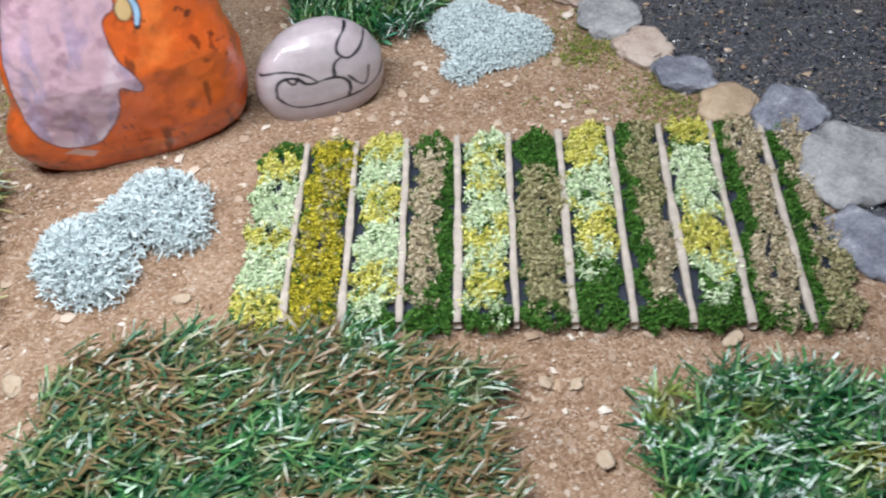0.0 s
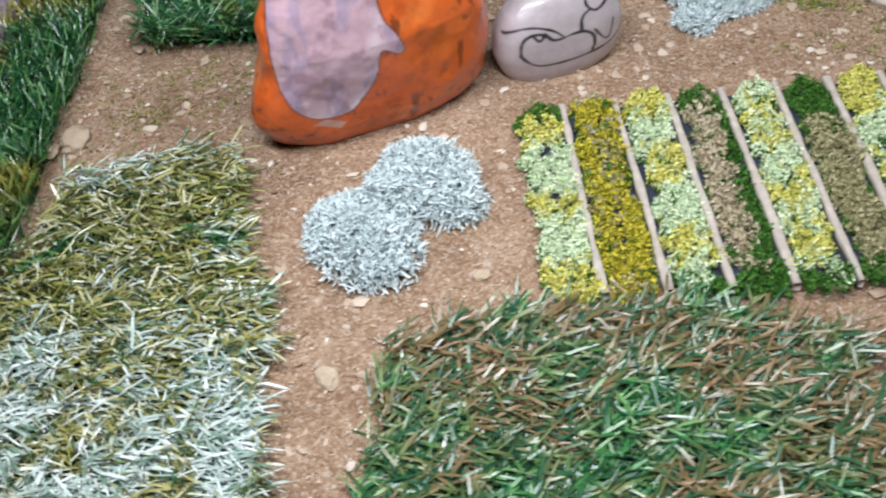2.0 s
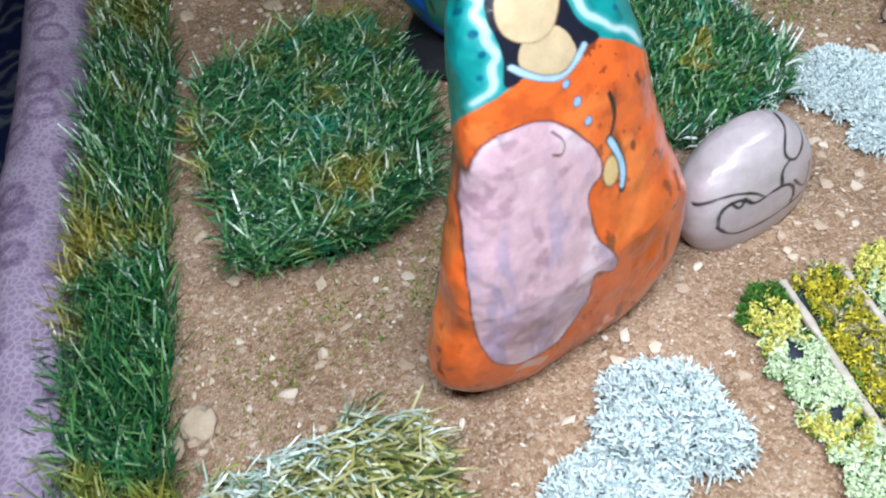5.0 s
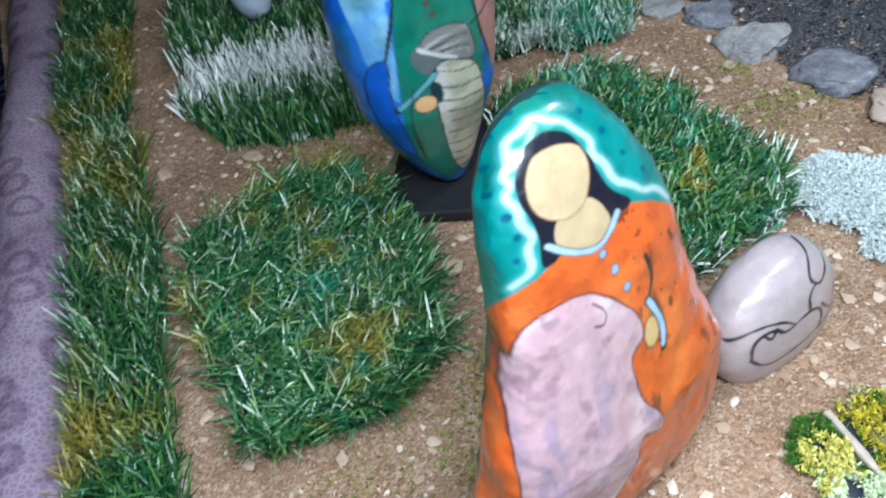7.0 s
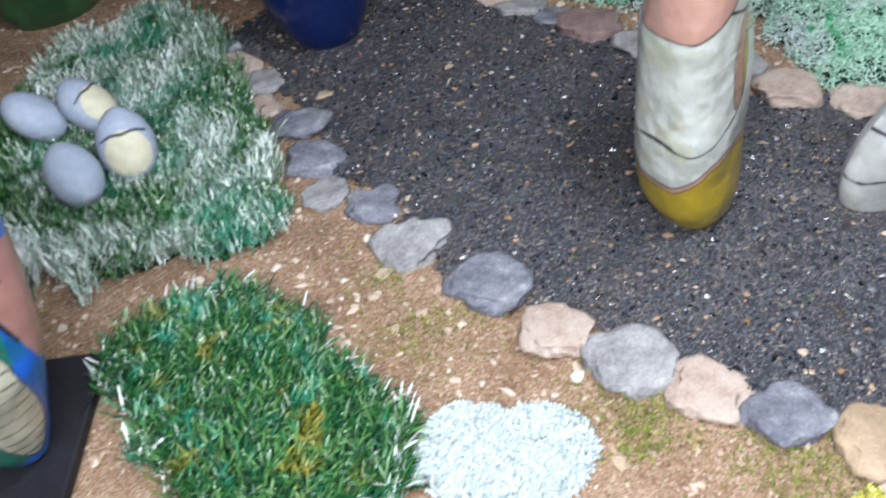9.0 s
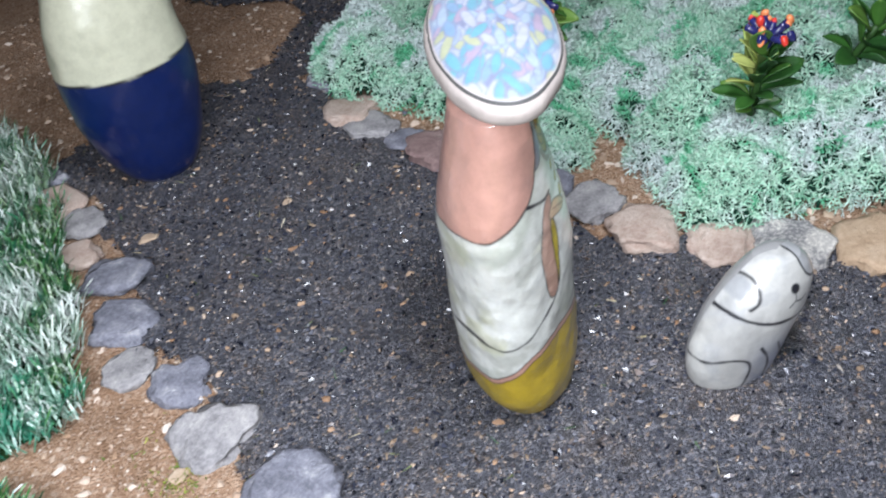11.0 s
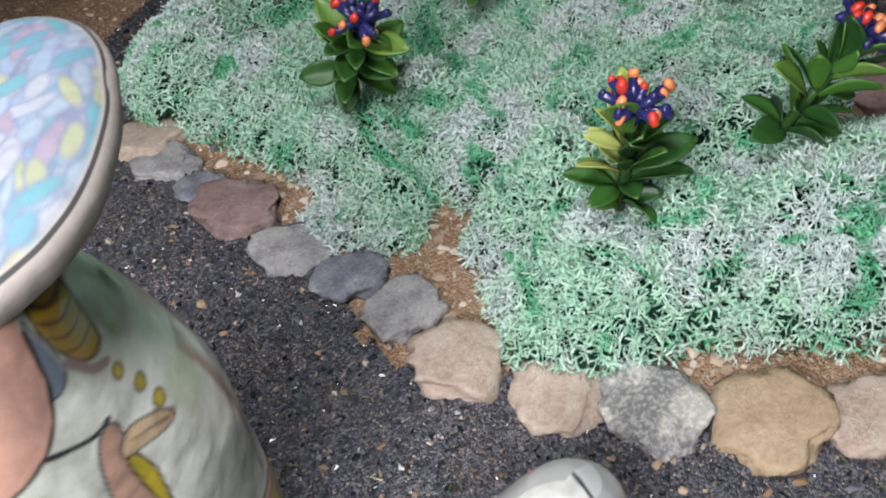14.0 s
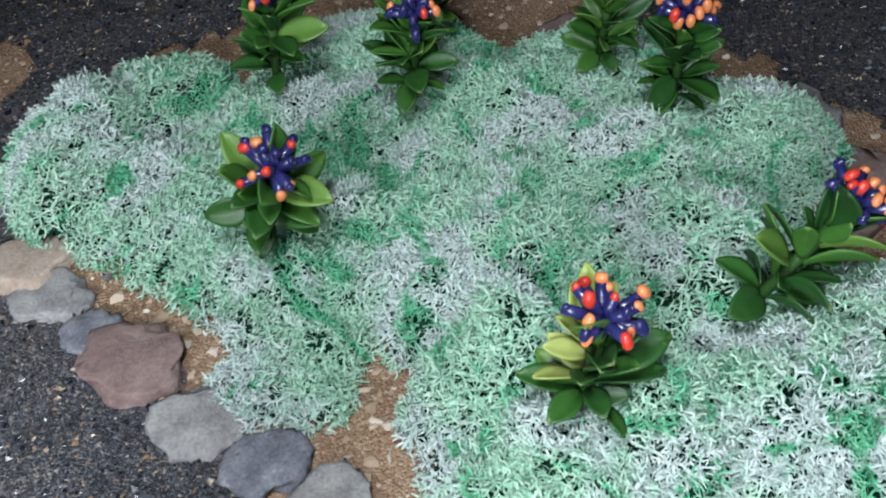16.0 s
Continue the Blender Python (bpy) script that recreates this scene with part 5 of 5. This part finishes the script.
    c.line([(-0.1115, 0.1191), (-0.111, 0.1131), (-0.1173, 0.096), (-0.12, 0.0888)], 0.0012, BLACK)
    c.line([(-0.112, 0.074), (-0.116, 0.06), (-0.11, 0.035)], 0.0009, BLACK)
    c.area([(-0.08, 0.106), (-0.073, 0.111), (-0.062, 0.1), (-0.06, 0.07), (-0.07, 0.045), (-0.0745, 0.07), (-0.078, 0.088)], (0.36, 0.17, 0.155)).line([(-0.0805, 0.1), (-0.079, 0.088), (-0.075, 0.072)], 0.0012, BLACK).line([(-0.083, 0.091), (-0.076, 0.0925), (-0.071, 0.094)], 0.0009, BLACK)
    c.oval(-0.0755, 0.1165, 0.0058, 0.0085, BLACK).oval(-0.076, 0.1145, 0.0046, 0.0068, (0.5, 0.26, 0.13))
    c.line([(-0.08, 0.106), (-0.0705, 0.1075)], 0.002, (0.35, 0.04, 0.01))


def lilac_paint(c):
    c.rgb[:] = (0.42, 0.35, 0.38)
    c.z = c.z * 1.14
    c.lay(np.ones(len(c.x)), (0.46, 0.385, 0.41)).blotch(60, 0.15, (0.52, 0.45, 0.47), 0.5)
    ink = (0.012, 0.012, 0.02)
    c.line([(-0.0525, 0.0265), (-0.0431, 0.0305), (-0.0335, 0.0275), (-0.028, 0.022)], 0.0008, ink)
    c.line([(-0.046, 0.016), (-0.046, 0.023), (-0.0422, 0.0265), (-0.0365, 0.026), (-0.0327, 0.021), (-0.0242, 0.0235), (-0.0176, 0.022), (-0.0148, 0.016), (-0.0167, 0.01)], 0.0011, ink)
    c.line([(-0.046, 0.016), (-0.0431, 0.012), (-0.0384, 0.009), (-0.032, 0.0085), (-0.0252, 0.009), (-0.0167, 0.01), (-0.008, 0.0115), (-0.0016, 0.016), (-0.0006, 0.026)], 0.0011, ink)
    c.line([(-0.0214, 0.0235), (-0.0216, 0.03), (-0.0176, 0.0325)], 0.0011, ink)
    c.line([(-0.0176, 0.032), (-0.0205, 0.036), (-0.0176, 0.042), (-0.0091, 0.0445), (-0.0063, 0.039), (-0.0101, 0.033), (-0.0148, 0.0305), (-0.0176, 0.032)], 0.0011, ink)
    c.line([(-0.0157, 0.022), (-0.0101, 0.0135), (-0.008, 0.0165), (-0.0072, 0.023)], 0.001, ink)
    c.line([(-0.0091, 0.0445), (-0.004, 0.0425), (-0.0012, 0.035)], 0.001, ink)
    c.line([(-0.0415, 0.0262), (-0.0385, 0.022), (-0.0365, 0.0258)], 0.0009, ink)


def walker_paint(c):
    """Bare column, white robe with a folded arm, a mustard bag and a mustard hem."""
    c.front = np.ones(len(c.x))
    c.rgb[:] = (0.012, 0.01, 0.01)
    c.lay(np.ones(len(c.x)), (0.66, 0.68, 0.64)).blotch(40, 0.06, (0.4, 0.44, 0.37), 0.6, 3).blotch(120, 0.12, (0.7, 0.72, 0.7), 0.5, 4).blotch(90, 0.18, (0.36, 0.38, 0.33), 0.5, 14).blotch(75, 0.12, (0.42, 0.43, 0.2), 0.35, 6)
    hem = c.z - np.interp(c.x, (0.17, 0.187, 0.19, 0.196, 0.204, 0.2135, 0.2245, 0.238, 0.25), (0.046, 0.036, 0.034, 0.0385, 0.0445, 0.0474, 0.0466, 0.043, 0.039))
    c.lay(c.soft(hem), (0.02, 0.015, 0.01))
    c.lay(c.soft(hem + 0.0008), (0.46, 0.26, 0.2))
    c.lay(c.soft(hem + 0.003), (0.03, 0.02, 0.01))
    c.lay(c.soft(hem + 0.0036), (0.42, 0.3, 0.02))
    c.lay(np.clip(c.soft(hem + 0.0036), 0, 1) * np.clip(0.5 + fractal(c.co, 220, 2, 4), 0, 1) * 0.3, (0.22, 0.15, 0.02))
    c.line([(0.221, 0.0655), (0.217, 0.0625), (0.2085, 0.057), (0.2025, 0.0538), (0.196, 0.0515), (0.1915, 0.0535), (0.1895, 0.0575)], 0.001, BLACK)
    c.line([(0.24, 0.1), (0.2425, 0.0885), (0.2435, 0.075), (0.243, 0.058), (0.241, 0.046)], 0.0012, (0.34, 0.2, 0.16))
    # folded arm with its cuff, and the yellow cord beside it
    c.shape([(0.2206, 0.1), (0.2237, 0.0985), (0.2246, 0.0907), (0.2228, 0.0772), (0.2214, 0.066), (0.2203, 0.0773), (0.2203, 0.0891)], (0.46, 0.36, 0.02), 0.0011)
    c.shape([(0.2206, 0.1085), (0.2235, 0.1095), (0.2238, 0.1054), (0.2214, 0.0991), (0.2208, 0.091), (0.2212, 0.0765), (0.2213, 0.0656), (0.217, 0.0642), (0.2151, 0.0739), (0.2146, 0.0868), (0.216, 0.0966), (0.218, 0.1029)], (0.48, 0.29, 0.22), 0.0011)
    c.shape([(0.2212, 0.1008), (0.2241, 0.1042), (0.2266, 0.1038), (0.2309, 0.1004), (0.2333, 0.0956), (0.2308, 0.0953), (0.226, 0.0978), (0.2221, 0.099)], (0.56, 0.4, 0.25), 0.0009)
    c.line([(0.2245, 0.1015), (0.228, 0.0998), (0.2315, 0.0968)], 0.0005, (0.2, 0.11, 0.07))
    c.line([(0.206, 0.114), (0.2107, 0.1138), (0.2168, 0.1109), (0.2203, 0.1095), (0.2234, 0.1103)], 0.0011, BLACK)
    bag = [(0.2253, 0.146), (0.2285, 0.142), (0.2298, 0.1341), (0.23, 0.1255), (0.2294, 0.1218), (0.226, 0.123), (0.2236, 0.1303), (0.2232, 0.1372)]
    c.shape(bag, (0.44, 0.27, 0.03), 0.001)
    for k in range(5):
        c.line([(0.2236, 0.14 - 0.0035 * k), (0.2265, 0.136 - 0.0034 * k), (0.2298, 0.1365 - 0.0034 * k)], 0.0006, (0.14, 0.07, 0.02))
    c.shape([(0.2222, 0.1405), (0.2228, 0.1336), (0.2236, 0.1283), (0.2226, 0.124), (0.218, 0.1215), (0.2205, 0.1295)], (0.16, 0.2, 0.27), 0.0008)
    c.line([(0.2238, 0.1265), (0.2262, 0.1205), (0.2285, 0.119)], 0.0018, (0.26, 0.2, 0.19))
    for x, z in ((0.2292, 0.1152), (0.2311, 0.1085), (0.2322, 0.102)):
        c.oval(x, z, 0.0012, 0.0019, BLACK).oval(x, z, 0.0008, 0.0014, (0.45, 0.36, 0.02))
    neck = [(0.16, 0.16), (0.16, 0.118), (0.185, 0.11), (0.1945, 0.1063), (0.199, 0.1073), (0.2065, 0.1108), (0.212, 0.1143), (0.2165, 0.1195), (0.22, 0.1275), (0.2213, 0.1365), (0.2235, 0.16)]
    c.line(neck[1:-1], 0.0018, BLACK)
    c.area(neck, (0.52, 0.29, 0.235))
    c.lay((np.abs(c.rgb - np.array((0.52, 0.29, 0.235))).max(1) < 0.02) * np.clip((fractal(c.co, 60, 61, 4) - 0.05) * 5, 0, 1) * 0.5, (0.4, 0.24, 0.21))
    c.lay((c.co[:, 1] > 0.587 - 0.08 * np.clip(c.co[:, 2] - 0.05, 0, 1)) * 1.0, (0.012, 0.01, 0.012))


def hat_paint(c):
    """Short brush strokes in blues, lilac and lime, laid close on a dark violet ground."""
    r = random.Random(3)
    tones = [(0.09, 0.28, 0.37), (0.24, 0.33, 0.45), (0.33, 0.25, 0.34), (0.36, 0.38, 0.22), (0.16, 0.28, 0.43), (0.09, 0.31, 0.37), (0.37, 0.39, 0.45), (0.29, 0.37, 0.46)]
    c.lay(np.ones(len(c.x)), (0.27, 0.3, 0.38)).blotch(160, 0.05, (0.1, 0.11, 0.19), 0.7, 2)
    for _ in range(230):
        q, w = r.uniform(0, 6.283), math.sqrt(r.uniform(0, 1))
        x, y, turn, tone, long = 0.0205 * w * math.cos(q), 0.038 * w * math.sin(q), r.uniform(45, 125), r.choice(tones), r.uniform(0.0026, 0.006)
        c.oval(x, y, long + 0.0003, 0.0019, (0.16, 0.18, 0.27), turn).oval(x, y, long, 0.0015, tuple(0.68 * a + 0.15 * b for a, b in zip(tone, (0.31, 0.34, 0.4))), turn)


veiled = painted("painted_stone", "tall glossy stone painted as a veiled figure in orange and teal",
        [(-0.004, -0.1525, -0.0755), (0.004, -0.1615, -0.067), (0.02, -0.166, -0.062), (0.045, -0.159, -0.0635), (0.07, -0.1535, -0.071), (0.09, -0.1475, -0.077), (0.105, -0.1455, -0.08), (0.12, -0.144, -0.085), (0.135, -0.1415, -0.0935), (0.145, -0.137, -0.101), (0.153, -0.128, -0.11)],
        [(0, 0.43), (0.012, 0.426), (0.05, 0.4215), (0.1, 0.426), (0.13, 0.432), (0.155, 0.438)], 0.023, orange_paint, 330, 380, 2.8, 0.04, 3, skew=(0.3, 0.36))
blue_figure = painted("painted_stone", "egg-shaped glossy stone painted as a blue veiled figure, on slate",
        [(0.0065, -0.1, -0.088), (0.02, -0.111, -0.082), (0.04, -0.1225, -0.0755), (0.06, -0.131, -0.069), (0.085, -0.1345, -0.064), (0.105, -0.134, -0.063), (0.125, -0.13, -0.068), (0.14, -0.122, -0.082), (0.149, -0.11, -0.095)],
        [(0, 0.6), (0.06, 0.592), (0.15, 0.6)], 0.027, blue_paint, 230, 260, 2.2, 0.02, 5, skew=(0.1, 0.1))
lilac = painted("painted_stone", "rounded lilac stone with curved black ink lines, lying on soil",
        [(-0.004, -0.049, -0.01), (0.003, -0.0535, -0.003), (0.011, -0.056, -0.001), (0.02, -0.0555, -0.002), (0.028, -0.0515, -0.006), (0.0345, -0.045, -0.012), (0.0395, -0.035, -0.021)],
        [(0, 0.445), (0.05, 0.447)], 0.0145, lilac_paint, 190, 170, 2.5, 0.012, 7, skew=(0.22, 0.22))
walker = painted("painted_stone", "standing stone in white robe and mustard hem, with a patterned hat",
                 [(-0.003, 0.206, 0.228), (0.004, 0.196, 0.236), (0.015, 0.19, 0.2405), (0.03, 0.189, 0.243), (0.05, 0.189, 0.2435), (0.068, 0.1905, 0.2445), (0.08, 0.1912, 0.2445), (0.09, 0.1915, 0.2435), (0.1, 0.1915, 0.241), (0.112, 0.1935, 0.238), (0.125, 0.198, 0.2345), (0.148, 0.206, 0.229)],
                 [(0, 0.565), (0.03, 0.5655), (0.09, 0.558), (0.12, 0.5515), (0.135, 0.548)], 0.026, walker_paint, 260, 330, 2.3, 0.03, 9, skew=(0.3, 0.3))
painted("painted_stone", "standing navy blue glossy stone with a cream top",
        [(-0.003, 0.146, 0.17), (0.005, 0.136, 0.18), (0.02, 0.128, 0.188), (0.045, 0.1205, 0.1945), (0.07, 0.119, 0.196), (0.1, 0.124, 0.193), (0.125, 0.134, 0.184), (0.145, 0.148, 0.17)],
        [(0, 0.847), (0.15, 0.858)], 0.027, lambda c: c.lay(np.ones(len(c.x)), (0.001, 0.01, 0.075)).lay(c.soft(0.069 + 0.08 * np.abs(c.x - 0.155) - c.z), BLACK).lay(c.soft(0.07 + 0.08 * np.abs(c.x - 0.155) - c.z), (0.55, 0.55, 0.42)), 120, 150, 2.2, 0.02, 11)


def spotted_paint(c):
    """Off-white head, two grey flaps with a dark rim, a black spot, and a body shaded blue-grey between dark strokes."""
    c.lay(np.ones(len(c.x)), (0.5, 0.5, 0.48)).blotch(60, 0.0, (0.34, 0.34, 0.33), 0.6, 3)
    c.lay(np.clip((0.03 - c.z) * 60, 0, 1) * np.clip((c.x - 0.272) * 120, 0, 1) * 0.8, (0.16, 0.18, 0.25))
    c.blotch(50, 0.1, (0.55, 0.56, 0.56), 0.6, 9).blotch(110, 0.1, (0.36, 0.37, 0.38), 0.5, 19)
    ink = (0.015, 0.016, 0.022)
    c.oval(0.2775, 0.0515, 0.0042, 0.0085, (0.34, 0.35, 0.36), -18).oval(0.3035, 0.0505, 0.0035, 0.007, (0.38, 0.39, 0.4), 28)
    c.line([(0.2795, 0.06), (0.2825, 0.052), (0.2805, 0.043), (0.2765, 0.0405)], 0.0009, ink)
    c.line([(0.2985, 0.057), (0.2995, 0.05), (0.303, 0.0455), (0.3085, 0.0435)], 0.0009, ink)
    c.line([(0.2655, 0.047), (0.2685, 0.04), (0.278, 0.035), (0.29, 0.0315), (0.299, 0.031), (0.307, 0.034)], 0.0012, ink)
    c.oval(0.2945, 0.0445, 0.0021, 0.0021, ink)
    c.line([(0.2945, 0.0425), (0.2948, 0.039), (0.2915, 0.0375)], 0.0006, ink).line([(0.2948, 0.039), (0.298, 0.038), (0.3005, 0.0395)], 0.0006, ink)
    c.line([(0.261, 0.018), (0.268, 0.0205), (0.275, 0.018), (0.2765, 0.012), (0.275, 0.003)], 0.0012, ink)
    c.line([(0.28, 0.0225), (0.2855, 0.0135), (0.2855, 0.004)], 0.0012, ink)
    c.line([(0.2885, 0.0215), (0.2935, 0.012), (0.2935, 0.003)], 0.0012, ink)


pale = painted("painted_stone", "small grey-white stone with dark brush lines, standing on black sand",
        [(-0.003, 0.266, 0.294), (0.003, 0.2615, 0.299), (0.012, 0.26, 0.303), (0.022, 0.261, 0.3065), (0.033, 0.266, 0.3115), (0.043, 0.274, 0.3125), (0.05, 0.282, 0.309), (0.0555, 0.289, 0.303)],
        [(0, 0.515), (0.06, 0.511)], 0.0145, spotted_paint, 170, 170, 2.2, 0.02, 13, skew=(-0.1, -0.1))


def hat_on(figure):
    """The tilted patterned hat, joined into the figure's own mesh."""
    nu, nv = 200, 120
    a, v = np.linspace(0, 2 * np.pi, nu, endpoint=False), np.linspace(0, np.pi, nv)
    aa, vv = np.meshgrid(a, v)
    co = np.stack([np.cos(aa) * np.sin(vv) * 0.0215, np.sin(aa) * np.sin(vv) * 0.04, np.sign(np.cos(vv)) * np.abs(np.cos(vv)) ** 0.8 * 0.009], -1).reshape(-1, 3)
    co *= (1 + 0.04 * fractal(co, 60, 3))[:, None]
    coat = Coat(np.c_[co[:, 0], co[:, 2], co[:, 1]], (0.5, 0.45, 0.42))
    hat_paint(coat)
    top = np.clip((co[:, 2] - 0.0042) * 1500, 0, 1)
    under = np.clip((-0.0035 - co[:, 2]) * 1500, 0, 1)[:, None]
    rgb = coat.rgb * top[:, None] + np.array((0.42, 0.37, 0.345)) * (1 - top[:, None])
    rgb[(co[:, 2] > 0.0036) & (co[:, 2] < 0.0042)] = (0.05, 0.05, 0.05)
    rgb = rgb * (1 - under) + np.array((0.02, 0.018, 0.018)) * under
    m = figure.matrix_basis.inverted() @ pose(0.217, 0.568, 0.159, 7, 3, -27)
    co = np.array([m @ Vector(p) for p in co])
    body = figure.data
    old = np.empty(len(body.vertices) * 3)
    body.vertices.foreach_get("co", old)
    old = old.reshape(-1, 3)
    was = np.empty(len(old) * 4, np.float32)
    body.color_attributes["paint"].data.foreach_get("color", was)
    faces = [list(p.vertices) for p in body.polygons] + (grid_faces(nu, nv, True)[:, ::-1] + len(old)).tolist()
    me = mesh_of("painted_stone", np.concatenate([old, co]), faces, [PAINT, MATT], True, np.r_[np.zeros(len(body.polygons)), np.ones(len(faces) - len(body.polygons))])
    layer = me.color_attributes.new("paint", "FLOAT_COLOR", "POINT")
    layer.data.foreach_set("color", np.r_[was, np.c_[np.clip(rgb, 0, 1), np.ones(len(co))].ravel()].astype(np.float32))
    figure.data = me


def settle(ob, about, to, wide=1.0, tall=1.0, lean=0.0):
    """Sets a finished stone down at its place: the point about on its base goes to the point to; lean tips it to the side."""
    ob.matrix_basis = Matrix.Translation((to[0], to[1], 0)) @ pose(0, 0, 0, 0, lean, 0) @ Matrix.Diagonal((wide, wide, tall, 1)) @ Matrix.Translation((-about[0], -about[1], 0))


settle(veiled, (-0.112, 0.426), (-0.1, 0.434), 0.98, 0.985)
settle(blue_figure, (-0.095, 0.6), (-0.084, 0.611), 1.02, 1.06)
settle(lilac, (-0.028, 0.45), (-0.0165, 0.463), 1.12, 1.05)
settle(walker, (0.217, 0.565), (0.2235, 0.574), 1.0, 1.04, -7.0)
hat_on(walker)
settle(pale, (0.28, 0.515), (0.2845, 0.522), 0.97, 1.05)

# ---- slate, egg stones and the stones at the back ----
slab = new("slate_slab", box_mesh("slate_slab", 0.08, 0.047, 0.006, STONE["slate"], 0.0012))
slab.matrix_basis = pose(-0.0824, 0.6226, 0.0038, 0, 0, 63)
tagged(slab, "thin black slate slab under the blue figure", "slate")


def egg(x, y, turn, tip, size, face):
    def paint(c):
        c.lay(np.ones(len(c.x)), (0.38, 0.44, 0.56)).blotch(90, 0.1, (0.5, 0.54, 0.62), 0.5)
        if face:
            c.oval(0, -0.006, 0.0125, 0.0125, (0.68, 0.64, 0.48))
            c.line([(-0.012, 0.004), (-0.006, 0.0055), (0, 0.004), (0.006, 0.0055), (0.012, 0.004)], 0.0014, (0.05, 0.05, 0.06))
    ob = painted("painted_egg", "grey-blue egg-shaped stone with a cream oval, lying on grass" if face else "smooth grey-blue egg-shaped stone lying on grass",
                 [(-0.0215, -0.004, 0.004), (-0.017, -0.011, 0.011), (-0.008, -0.0155, 0.0155), (0.002, -0.0165, 0.0165), (0.012, -0.0135, 0.0135), (0.019, -0.0075, 0.0075), (0.022, -0.002, 0.002)],
                 [(-0.02, 0), (0.02, 0)], 0.014, paint, 90, 90, 2.0, 0.01, 15, group="egg stones on the grass", mat=MATT)
    ob.matrix_basis = pose(x, y, 0.0245, 0, 0, turn) @ pose(0, 0, 0, tip, 0, 0) @ Matrix.Scale(0.87 * size, 4)


egg(0.001, 0.832, 40, -50, 1.0, True)
egg(-0.023, 0.766, 10, -55, 1.0, False)
egg(0.008, 0.774, -8, -38, 1.1, True)
egg(-0.028, 0.842, 60, -50, 1.0, False)
egg(-0.075, 0.826, 30, -50, 0.9, False)
egg(-0.128, 0.828, 20, -40, 0.85, False)


def back_stone(x, y, wide, tall, label, paint, seed):
    painted("painted_stone", label, [(-0.003, x - wide * 0.35, x + wide * 0.35), (tall * 0.08, x - wide * 0.47, x + wide * 0.47), (tall * 0.4, x - wide * 0.5, x + wide * 0.5), (tall * 0.75, x - wide * 0.38, x + wide * 0.38), (tall * 0.93, x - wide * 0.2, x + wide * 0.2), (tall, x - wide * 0.05, x + wide * 0.05)],
            [(0, y), (tall, y + 0.005)], wide * 0.36, paint, 90, 100, 2.2, 0.03, seed)


back_stone(-0.112, 0.965, 0.055, 0.13, "standing dull red painted stone behind the grass", lambda c: c.lay(np.ones(len(c.x)), (0.3, 0.07, 0.06)).blotch(40, 0.1, (0.22, 0.04, 0.04), 0.5), 31)
back_stone(-0.17, 1.03, 0.06, 0.12, "standing stone painted in yellow and green", lambda c: c.lay(np.ones(len(c.x)), (0.09, 0.12, 0.03)).blotch(60, 0.0, (0.5, 0.4, 0.03), 0.8), 32)
back_stone(0.018, 1.04, 0.085, 0.11, "standing dark green painted stone on the soil", lambda c: c.lay(np.ones(len(c.x)), (0.015, 0.05, 0.02)).blotch(60, 0.0, (0.03, 0.09, 0.03), 0.6), 33)

# ---- loose blades on the soil ----
for k, (x, y, s, n) in enumerate(((-0.154, 0.458, 0.05, 70), (-0.199, 0.448, 0.05, 60), (-0.126, 0.493, 0.04, 40), (0.09, 0.597, 0.06, 150), (0.126, 0.476, 0.06, 220), (0.156, 0.438, 0.05, 120), (-0.109, 0.478, 0.05, 90), (-0.145, 0.71, 0.06, 70), (0.062, 0.567, 0.05, 40), (-0.119, 0.463, 0.04, 120), (-0.11, 0.675, 0.06, 110), (0.121, 0.486, 0.03, 60), (-0.14, 0.665, 0.06, 60), (0.255, 0.5, 0.07, 16), (0.27, 0.46, 0.07, 16), (0.2, 0.62, 0.1, 12))):
    sparse("loose olive green fibres strewn on the soil", x, y, s, n, 60 + k)
